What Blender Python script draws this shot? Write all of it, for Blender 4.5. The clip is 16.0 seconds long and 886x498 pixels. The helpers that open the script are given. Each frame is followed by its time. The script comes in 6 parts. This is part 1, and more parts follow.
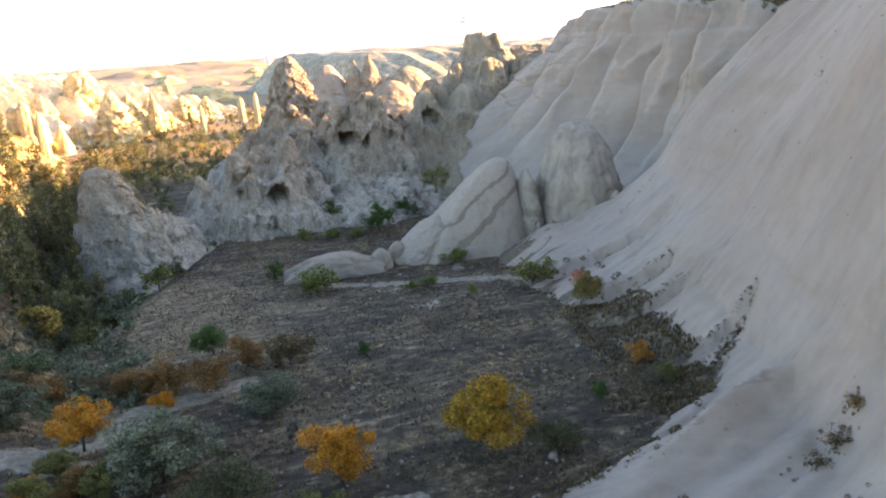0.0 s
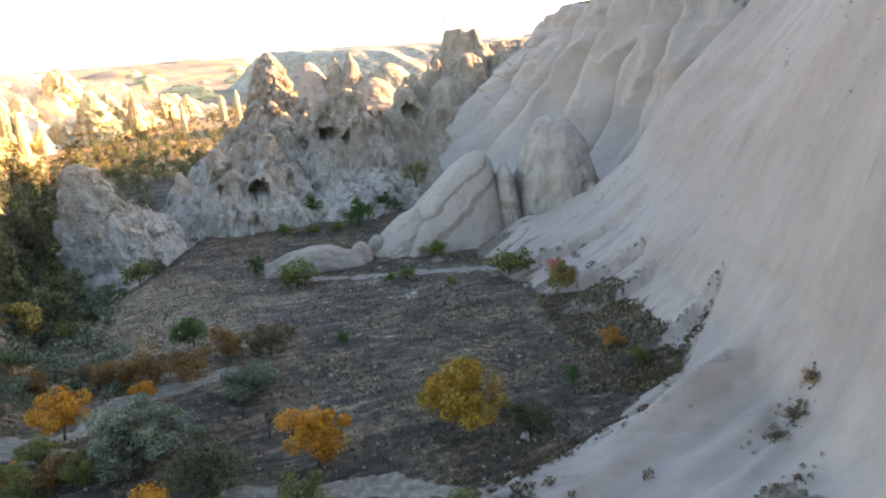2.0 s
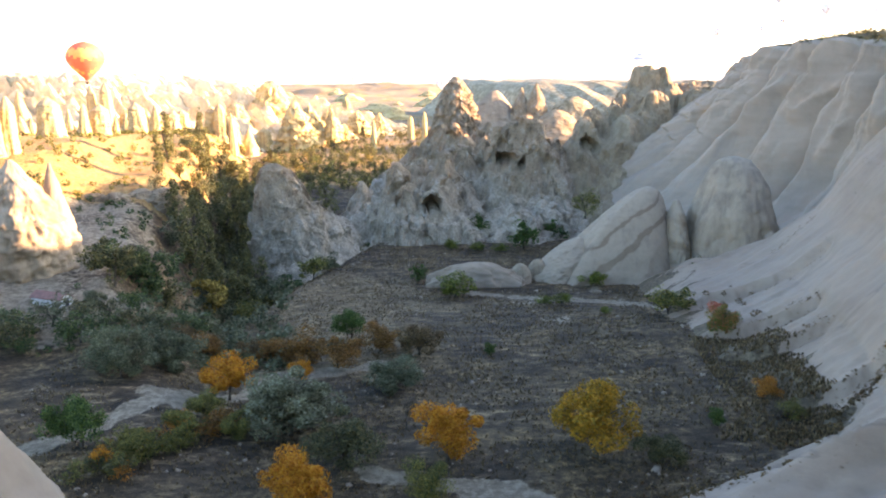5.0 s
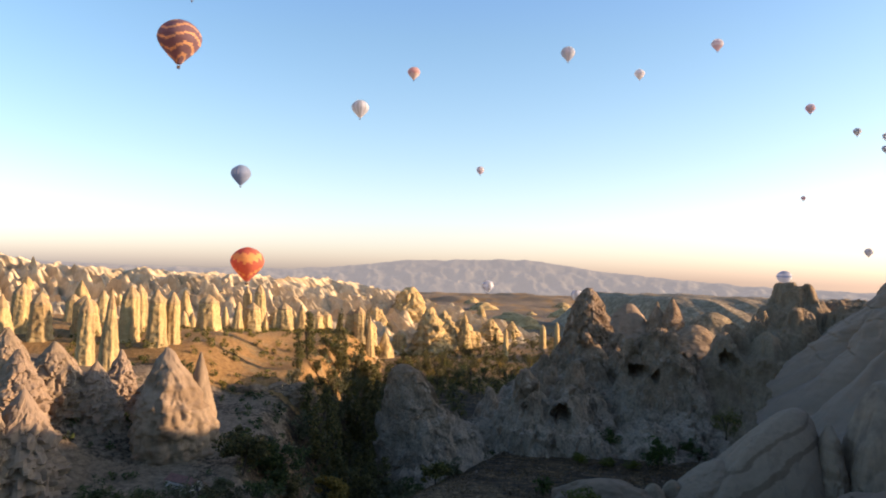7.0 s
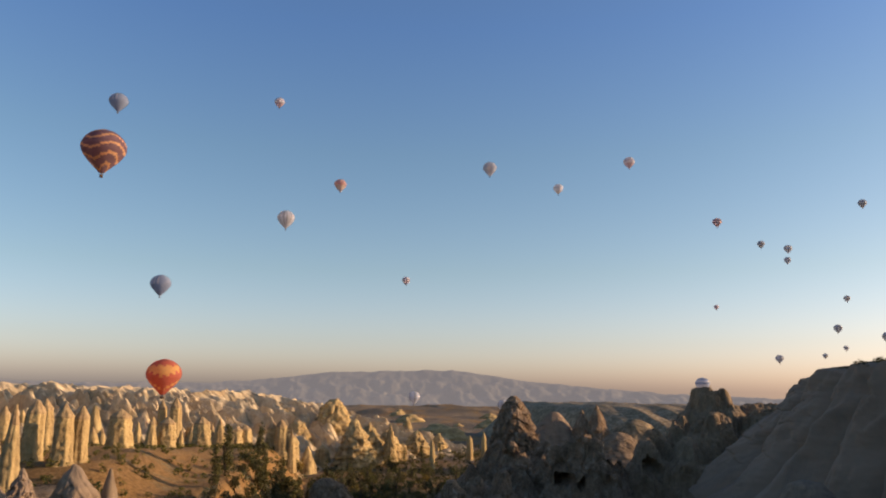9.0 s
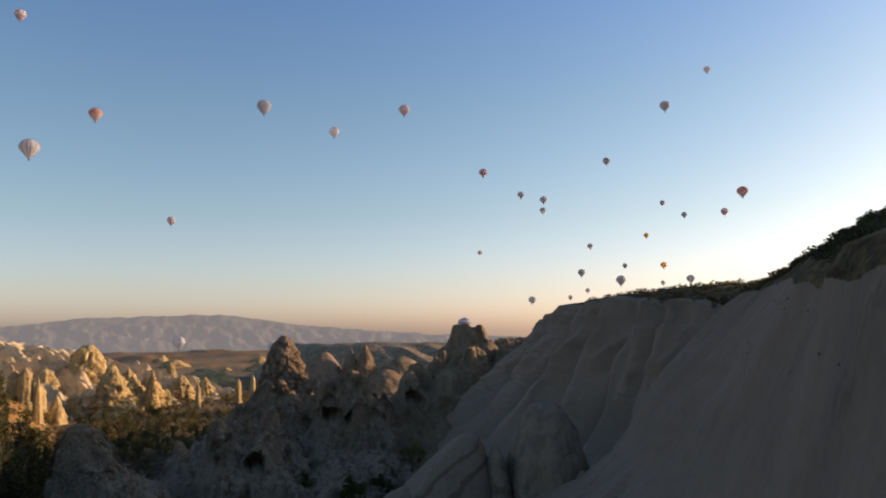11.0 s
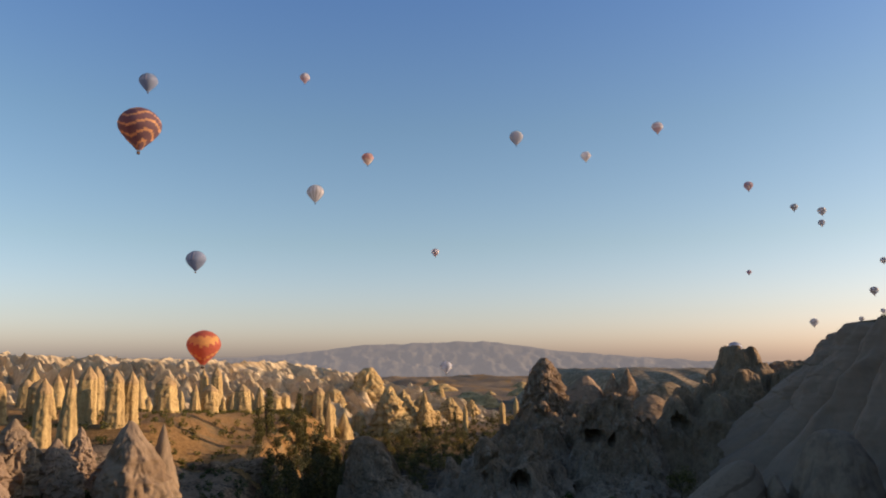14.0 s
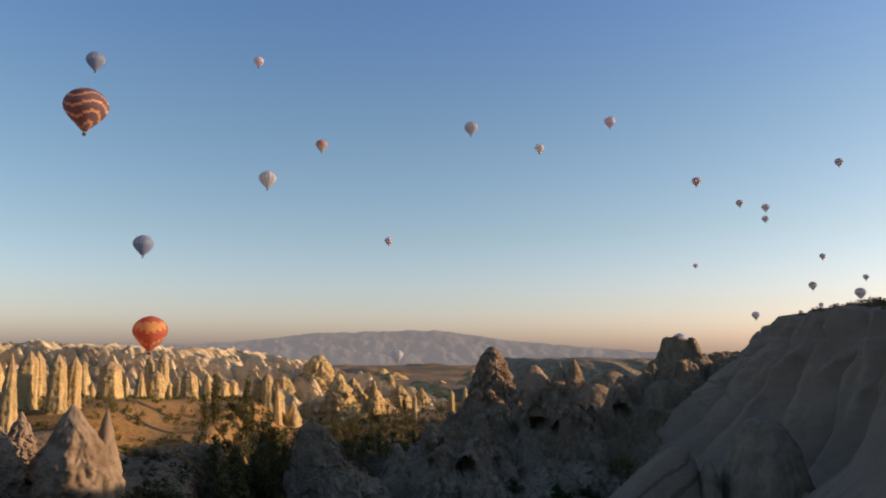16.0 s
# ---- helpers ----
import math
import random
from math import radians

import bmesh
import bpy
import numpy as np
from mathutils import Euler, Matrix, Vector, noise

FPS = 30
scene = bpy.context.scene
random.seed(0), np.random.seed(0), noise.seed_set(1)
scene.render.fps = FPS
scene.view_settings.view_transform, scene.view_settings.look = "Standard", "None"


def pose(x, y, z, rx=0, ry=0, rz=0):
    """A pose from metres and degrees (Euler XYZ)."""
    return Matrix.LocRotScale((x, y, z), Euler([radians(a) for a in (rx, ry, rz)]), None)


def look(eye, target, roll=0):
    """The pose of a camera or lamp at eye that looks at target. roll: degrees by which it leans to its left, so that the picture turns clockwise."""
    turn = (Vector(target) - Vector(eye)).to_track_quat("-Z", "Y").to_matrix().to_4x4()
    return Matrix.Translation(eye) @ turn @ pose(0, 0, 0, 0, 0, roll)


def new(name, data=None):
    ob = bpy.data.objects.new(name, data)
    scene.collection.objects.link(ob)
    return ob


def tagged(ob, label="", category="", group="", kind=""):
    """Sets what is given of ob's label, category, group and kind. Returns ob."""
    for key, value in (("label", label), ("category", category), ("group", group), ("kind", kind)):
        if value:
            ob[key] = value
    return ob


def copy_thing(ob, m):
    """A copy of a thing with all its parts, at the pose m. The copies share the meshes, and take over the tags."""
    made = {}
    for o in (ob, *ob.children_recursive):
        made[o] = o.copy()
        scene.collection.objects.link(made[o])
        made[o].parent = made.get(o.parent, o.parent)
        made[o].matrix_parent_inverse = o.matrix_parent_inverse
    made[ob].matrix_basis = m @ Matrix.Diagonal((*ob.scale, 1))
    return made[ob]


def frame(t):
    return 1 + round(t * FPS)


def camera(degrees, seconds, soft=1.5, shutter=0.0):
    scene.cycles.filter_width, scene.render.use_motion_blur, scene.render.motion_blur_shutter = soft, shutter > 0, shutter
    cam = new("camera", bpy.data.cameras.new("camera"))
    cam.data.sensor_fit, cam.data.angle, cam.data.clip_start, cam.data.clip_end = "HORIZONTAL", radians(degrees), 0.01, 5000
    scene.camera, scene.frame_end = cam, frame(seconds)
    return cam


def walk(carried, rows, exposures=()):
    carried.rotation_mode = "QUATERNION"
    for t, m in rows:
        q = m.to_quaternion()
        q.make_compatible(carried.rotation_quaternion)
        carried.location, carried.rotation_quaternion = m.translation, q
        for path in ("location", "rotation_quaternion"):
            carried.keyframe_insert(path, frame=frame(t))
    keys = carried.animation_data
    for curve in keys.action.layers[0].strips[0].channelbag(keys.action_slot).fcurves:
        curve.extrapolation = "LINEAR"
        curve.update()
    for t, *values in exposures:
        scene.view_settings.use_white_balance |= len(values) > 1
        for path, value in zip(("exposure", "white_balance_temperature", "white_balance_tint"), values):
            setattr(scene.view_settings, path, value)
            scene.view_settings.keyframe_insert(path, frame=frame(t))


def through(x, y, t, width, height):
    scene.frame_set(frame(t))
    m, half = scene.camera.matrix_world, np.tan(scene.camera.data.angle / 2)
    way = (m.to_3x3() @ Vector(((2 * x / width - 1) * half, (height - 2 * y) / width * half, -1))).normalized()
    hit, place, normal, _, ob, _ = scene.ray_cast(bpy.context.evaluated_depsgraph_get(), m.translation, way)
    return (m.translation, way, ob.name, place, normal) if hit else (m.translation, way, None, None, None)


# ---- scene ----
cam = camera(60.80, 16.0, 2.0)
# seconds, eye, turn to the left, tilt up, lean to the left (degrees)
PATH = [
    (0, (0.0, 0.0, 46.0), -18.476, -16.258, -3.319),
    (0.5, (0.336, -0.619, 45.768), -19.325, -16.203, -3.293),
    (1, (0.407, -1.263, 45.583), -19.09, -16.361, -3.511),
    (1.5, (0.398, -1.881, 45.454), -18.902, -16.471, -3.817),
    (2, (0.412, -2.6, 45.33), -19.658, -16.478, -3.589),
    (2.5, (0.451, -3.272, 44.997), -19.04, -17.826, -4.034),
    (3, (0.868, -3.753, 44.72), -14.461, -17.943, -4.398),
    (3.2, (0.77, -3.904, 44.759), -13.454, -18.039, -4.242),
    (5.3, (1.371, -6.133, 43.363), -4.03, -11.507, 1.303),
    (5.5, (1.429, -6.291, 43.153), -1.28, -9.89, 1.351),
    (6, (1.774, -6.724, 43.015), 2.265, -7.975, 0.654),
    (6.5, (2.096, -7.182, 43.027), 4.74, -3.705, 0.939),
    (7, (2.119, -7.404, 42.962), 3.63, 1.994, 1.56),
    (7.5, (2.103, -7.874, 42.656), 1.855, 8.491, 2.273),
    (8, (2.18, -8.376, 42.413), 0.477, 10.219, 2.088),
    (8.5, (2.394, -8.906, 42.276), 0.215, 10.628, 1.843),
    (9, (2.517, -9.622, 42.09), -1.828, 10.462, 0.764),
    (9.5, (2.545, -10.688, 41.712), -8.379, 10.138, 0.132),
    (10, (2.573, -11.885, 41.268), -15.013, 8.938, -0.77),
    (10.2, (2.582, -12.2, 41.129), -18.595, 7.943, 0.216),
    (12.3, (2.294, -13.341, 39.831), -18.717, 5.174, -0.865),
    (12.5, (2.289, -13.49, 39.722), -18.163, 5.042, -0.019),
    (13, (2.265, -13.904, 39.468), -12.065, 6.319, -0.312),
    (13.5, (2.268, -14.327, 39.204), -6.367, 7.267, -0.399),
    (14, (2.406, -14.645, 39.019), 0.364, 8.355, -0.286),
    (14.5, (2.68, -15.075, 38.906), 1.492, 8.536, -0.119),
    (15, (2.956, -15.694, 38.791), 1.382, 8.338, -0.03),
    (15.5, (3.182, -16.341, 38.75), 1.005, 8.309, -0.372),
    (16, (3.429, -16.997, 38.726), -3.176, 7.533, 0.226),
]
AIM = [(t, eye, tuple(Vector(eye) + 10 * Vector((-math.sin(radians(y)) * math.cos(radians(p)), math.cos(radians(y)) * math.cos(radians(p)), math.sin(radians(p))))), r)
       for t, eye, y, p, r in PATH]
# seconds, stops, kelvin, tint
EXPOSURE = [(0, 3.85, 8600, 31), (3.2, 4.09, 8600, 31), (5.3, 3.7, 8100, 27), (5.6, 3.25, 7800, 25), (6, 2.68, 7500, 21), (6.5, 2.1, 7600, 27),
            (7, 1.62, 7700, 28), (7.5, 1.12, 7700, 28), (8, 0.82, 7700, 28), (9, 0.77, 7700, 28), (10, 0.82, 7800, 28), (12.3, 0.82, 7900, 28),
            (14, 0.79, 7700, 28), (16, 0.77, 7700, 28)]
walk(cam, [(t, look(eye, aim, lean)) for t, eye, aim, lean in AIM], EXPOSURE)

# ---- light: a low morning sun behind the cliff, clear sky ----
SUN_AZ, SUN_EL = 89.0, 11.5
world = bpy.data.worlds.new("sky")
scene.world = world
world.use_nodes = True
wn = world.node_tree
wn.nodes.clear()
sky = wn.nodes.new("ShaderNodeTexSky")
sky.sky_type, sky.sun_disc = "NISHITA", False
sky.sun_elevation, sky.sun_rotation = radians(SUN_EL), radians(SUN_AZ)
sky.altitude, sky.air_density, sky.dust_density, sky.ozone_density = 1000, 1.0, 3.4, 3.0
bg = wn.nodes.new("ShaderNodeBackground")
bg.inputs["Strength"].default_value = 0.133
wout = wn.nodes.new("ShaderNodeOutputWorld")
rich = wn.nodes.new("ShaderNodeHueSaturation")
rich.inputs["Saturation"].default_value = 1.07
wn.links.new(sky.outputs["Color"], rich.inputs["Color"])
# the clear air deepens towards the zenith and turns rosy in the haze along the horizon
place = wn.nodes.new("ShaderNodeTexCoord")
height = wn.nodes.new("ShaderNodeSeparateXYZ")
wn.links.new(place.outputs["Generated"], height.inputs["Vector"])
haze = wn.nodes.new("ShaderNodeValToRGB")
wn.links.new(height.outputs["Z"], haze.inputs["Fac"])
haze.color_ramp.elements[0].position, haze.color_ramp.elements[0].color = 0.0, (1.38, 1.26, 1.42, 1)
haze.color_ramp.elements[1].position, haze.color_ramp.elements[1].color = 0.62, (0.74, 0.93, 1.0, 1)
for at, tone in ((0.06, (1.16, 1.09, 1.09, 1)), (0.15, (1.02, 1.03, 0.9, 1)), (0.3, (0.87, 1.0, 0.9, 1)), (0.45, (0.7, 0.94, 1.04, 1)), (0.95, (1.05, 0.93, 0.85, 1))):
    haze.color_ramp.elements.new(at).color = tone
air = wn.nodes.new("ShaderNodeMix")
air.data_type, air.blend_type = "RGBA", "MULTIPLY"
air.inputs[0].default_value = 1.0
wn.links.new(rich.outputs["Color"], air.inputs[6])
wn.links.new(haze.outputs["Color"], air.inputs[7])
wn.links.new(air.outputs[2], bg.inputs["Color"])
wn.links.new(bg.outputs["Background"], wout.inputs["Surface"])
sun_data = bpy.data.lights.new("sun", "SUN")
sun_data.energy, sun_data.angle, sun_data.color = 3.7, radians(0.5), (1.0, 0.8, 0.54)
sun = new("sun", sun_data)
SUN_DIR = Vector((math.sin(radians(SUN_AZ)) * math.cos(radians(SUN_EL)), math.cos(radians(SUN_AZ)) * math.cos(radians(SUN_EL)), math.sin(radians(SUN_EL))))
sun.matrix_world = look(SUN_DIR * 400, (0, 0, 0))

# ---- arithmetic ----
RNG = np.random.RandomState(7)
PERM = RNG.permutation(256)
PERM = np.concatenate([PERM, PERM, PERM])
GRAD = RNG.normal(size=(256, 3))
GRAD /= np.linalg.norm(GRAD, axis=1)[:, None]


def perlin(x, y, z):
    x, y, z = np.broadcast_arrays(np.asarray(x, float), np.asarray(y, float), np.asarray(z, float))
    i, j, k = np.floor(x).astype(int), np.floor(y).astype(int), np.floor(z).astype(int)
    fx, fy, fz = x - i, y - j, z - k
    i, j, k = i & 255, j & 255, k & 255
    u, v, w = (a * a * a * (a * (a * 6 - 15) + 10) for a in (fx, fy, fz))
    total = 0
    for a in (0, 1):
        for b in (0, 1):
            for c in (0, 1):
                g = GRAD[PERM[PERM[PERM[(i + a) & 255] + ((j + b) & 255)] + ((k + c) & 255)]]
                dot = g[..., 0] * (fx - a) + g[..., 1] * (fy - b) + g[..., 2] * (fz - c)
                total = total + dot * (u if a else 1 - u) * (v if b else 1 - v) * (w if c else 1 - w)
    return total * 1.6


def fbm(x, y, z, octaves=4, gain=0.5):
    total, amp, f = 0, 1.0, 1.0
    for n in range(octaves):
        total = total + amp * perlin(x * f + 17.3 * n, y * f + 5.1 * n, z * f + 9.7 * n)
        amp, f = amp * gain, f * 2.03
    return total


def cells(x, y, z):
    """Distances to the nearest and second nearest of scattered seeds, one per unit cell."""
    x, y, z = np.broadcast_arrays(np.asarray(x, float), np.asarray(y, float), np.asarray(z, float))
    i, j, k = np.floor(x).astype(int), np.floor(y).astype(int), np.floor(z).astype(int)
    f1, f2 = np.full(x.shape, 9.0), np.full(x.shape, 9.0)
    for a in (-1, 0, 1):
        for b in (-1, 0, 1):
            for c in (-1, 0, 1):
                h = PERM[PERM[PERM[(i + a) & 255] + ((j + b) & 255)] + ((k + c) & 255)]
                g = GRAD[h] * 0.45 + 0.5
                d = np.sqrt((i + a + g[..., 0] - x) ** 2 + (j + b + g[..., 1] - y) ** 2 + (k + c + g[..., 2] - z) ** 2)
                f2 = np.where(d < f1, f1, np.minimum(f2, d))
                f1 = np.minimum(f1, d)
    return f1, f2


def facets(x, y, z):
    """Flat faces meeting at sharp edges: a tilted plane over each cell of scattered seeds, and the gap to the next cell."""
    x, y, z = np.broadcast_arrays(np.asarray(x, float), np.asarray(y, float), np.asarray(z, float))
    i, j, k = np.floor(x).astype(int), np.floor(y).astype(int), np.floor(z).astype(int)
    f1, f2, tilt = np.full(x.shape, 9.0), np.full(x.shape, 9.0), np.zeros(x.shape)
    for a in (-1, 0, 1):
        for b in (-1, 0, 1):
            for c in (-1, 0, 1):
                h = PERM[PERM[PERM[(i + a) & 255] + ((j + b) & 255)] + ((k + c) & 255)]
                g, n = GRAD[h] * 0.45 + 0.5, GRAD[PERM[h + 31]]
                dx, dy, dz = x - i - a - g[..., 0], y - j - b - g[..., 1], z - k - c - g[..., 2]
                d = np.sqrt(dx**2 + dy**2 + dz**2)
                near = d < f1
                f2 = np.where(near, f1, np.minimum(f2, d))
                tilt = np.where(near, dx * n[..., 0] + dy * n[..., 1] + dz * n[..., 2] + 0.3 * n[..., 2], tilt)
                f1 = np.minimum(f1, d)
    return tilt, f2 - f1


def step(a, b, x):
    t = np.clip((np.asarray(x, float) - a) / (b - a), 0, 1)
    return t * t * (3 - 2 * t)


def grid_mesh(name, verts, rows, cols, closed=False):
    """A mesh of quads over rows x cols vertices; closed joins the last column to the first."""
    r = np.arange(rows - 1)[:, None] * cols
    c = np.arange(cols if closed else cols - 1)[None, :]
    n = (c + 1) % cols
    faces = np.stack([r + c, r + n, r + cols + n, r + cols + c], -1).reshape(-1, 4)
    me = bpy.data.meshes.new(name)
    me.vertices.add(len(verts))
    me.vertices.foreach_set("co", np.asarray(verts, np.float32).ravel())
    me.loops.add(faces.size)
    me.loops.foreach_set("vertex_index", faces.ravel().astype(np.int32))
    me.polygons.add(len(faces))
    me.polygons.foreach_set("loop_start", np.arange(0, faces.size, 4, dtype=np.int32))
    me.polygons.foreach_set("use_smooth", np.ones(len(faces), bool))
    me.update(calc_edges=True)
    return me


def raw_mesh(name, verts, faces, smooth=False):
    me = bpy.data.meshes.new(name)
    me.from_pydata([tuple(v) for v in verts], [], [tuple(int(i) for i in f) for f in faces])
    if smooth:
        me.polygons.foreach_set("use_smooth", np.ones(len(me.polygons), bool))
    me.update()
    return me


# ---- materials ----
def nodes_of(name, rough=0.9):
    mat = bpy.data.materials.new(name)
    mat.use_nodes = True
    nt = mat.node_tree
    bsdf = nt.nodes["Principled BSDF"]
    bsdf.inputs["Roughness"].default_value = rough
    bsdf.inputs["Specular IOR Level"].default_value = 0.15
    return mat, nt, bsdf


def noise_node(nt, scale, detail=6, stretch=(1, 1, 1), rough=0.6, offset=0.0, turn=0.0, tilt=0.0):
    tc = nt.nodes.new("ShaderNodeNewGeometry")
    mp = nt.nodes.new("ShaderNodeMapping")
    mp.vector_type = "TEXTURE"
    mp.inputs["Scale"].default_value = [1 / (scale * s) for s in stretch]
    mp.inputs["Rotation"].default_value = (0, radians(tilt), radians(turn))
    mp.inputs["Location"].default_value = (offset, offset * 0.7, offset * 0.3)
    nz = nt.nodes.new("ShaderNodeTexNoise")
    nz.inputs["Scale"].default_value = 1.0
    nz.inputs["Detail"].default_value = detail
    nz.inputs["Roughness"].default_value = rough
    nt.links.new(tc.outputs["Position"], mp.inputs["Vector"])
    nt.links.new(mp.outputs["Vector"], nz.inputs["Vector"])
    return nz.outputs["Fac"]


def ramp_node(nt, fac, stops):
    r = nt.nodes.new("ShaderNodeValToRGB")
    for n, (pos, col) in enumerate(stops):
        e = r.color_ramp.elements[n] if n < 2 else r.color_ramp.elements.new(pos)
        e.position = pos
        e.color = (*col, 1) if len(col) == 3 else col
    nt.links.new(fac, r.inputs["Fac"])
    return r.outputs["Color"]


def mix_node(nt, fac, a, b, mode="MIX"):
    m = nt.nodes.new("ShaderNodeMix")
    m.data_type, m.blend_type = "RGBA", mode
    for sock, val in ((m.inputs[0], fac), (m.inputs[6], a), (m.inputs[7], b)):
        if isinstance(val, (int, float)):
            sock.default_value = val
        elif isinstance(val, tuple):
            sock.default_value = (*val, 1)
        else:
            nt.links.new(val, sock)
    return m.outputs[2]


def bump_node(nt, bsdf, fac, strength, distance):
    b = nt.nodes.new("ShaderNodeBump")
    b.inputs["Strength"].default_value, b.inputs["Distance"].default_value = strength, distance
    nt.links.new(fac, b.inputs["Height"])
    nt.links.new(b.outputs["Normal"], bsdf.inputs["Normal"])


BLACK, WHITE = (0, 0, 0), (1, 1, 1)


def rock_material(name, pale, mid, stain, patch=0.5, coarse=0.12, bump=0.5, streaks=0.5, grain=1.6, lower=0.46, speck=0.6):
    """Weathered tuff: pale body, patches of a second tone, stains that run down, fine grain."""
    mat, nt, bsdf = nodes_of(name, 0.95)
    big = ramp_node(nt, noise_node(nt, coarse, 5), [(lower, BLACK), (lower + 0.2, WHITE)])
    run = ramp_node(nt, noise_node(nt, coarse * 4, 5, (1, 1, 0.12), 0.6, 3.0), [(0.46, BLACK), (0.7, WHITE)])
    fine = noise_node(nt, grain, 8, (1, 1, 1), 0.7, 8.0)
    m1 = nt.nodes.new("ShaderNodeMath")
    m1.operation = "MULTIPLY"
    m1.inputs[1].default_value = patch
    nt.links.new(big, m1.inputs[0])
    m2 = nt.nodes.new("ShaderNodeMath")
    m2.operation = "MULTIPLY"
    m2.inputs[1].default_value = streaks
    nt.links.new(run, m2.inputs[0])
    col = mix_node(nt, m1.outputs[0], pale, mid)
    col = mix_node(nt, m2.outputs[0], col, stain)
    spot = ramp_node(nt, fine, [(0.3, (0.62, 0.6, 0.58)), (0.55, (1.02, 1.0, 1.0)), (0.8, (1.12, 1.1, 1.08))])
    col = mix_node(nt, speck, col, spot, "MULTIPLY")
    nt.links.new(col, bsdf.inputs["Base Color"])
    bump_node(nt, bsdf, fine, bump, 0.5)
    return mat


def soil_material(name, tones, scale=0.5, bump=0.6):
    """Dry earth: three tones broken up at two scales."""
    mat, nt, bsdf = nodes_of(name, 0.95)
    a = noise_node(nt, scale * 0.12, 5, (1, 1, 1), 0.6)
    b = noise_node(nt, scale, 8, (1, 1, 1), 0.75, 4.0)
    c1 = ramp_node(nt, b, [(0.36, tones[0]), (0.5, tones[1]), (0.66, tones[2])])
    c2 = ramp_node(nt, b, [(0.40, tones[0]), (0.58, tones[1]), (0.74, tones[2])])
    k = ramp_node(nt, a, [(0.42, BLACK), (0.6, WHITE)])
    nt.links.new(mix_node(nt, k, c1, c2), bsdf.inputs["Base Color"])
    bump_node(nt, bsdf, b, bump, 0.5)
    return mat


TUFF = rock_material("white_tuff", (0.231, 0.1696, 0.1195), (0.194, 0.136, 0.09072), (0.1235, 0.0912, 0.06408), 0.7, 0.035, 0.07, 0.5, 0.5, 0.46, 0.3)
TUFF_BAND = rock_material("banded_tuff", (0.2293, 0.1696, 0.1138), (0.1327, 0.0864, 0.05112), (0.0882, 0.064, 0.0432), 0.85, 0.09, 0.2, 0.6, 0.8, 0.5, 0.4)
ROUGH = rock_material("weathered_tuff", (0.2335, 0.1696, 0.1102), (0.1369, 0.0896, 0.05256), (0.07056, 0.0496, 0.03312), 0.9, 0.13, 0.5, 0.6, 1.3, 0.44, 0.6)
GOLD = rock_material("ochre_tuff", (0.44, 0.325, 0.155), (0.33, 0.228, 0.105), (0.15, 0.1, 0.055), 0.7, 0.09, 0.8, 0.75, 0.9, 0.46, 0.7)


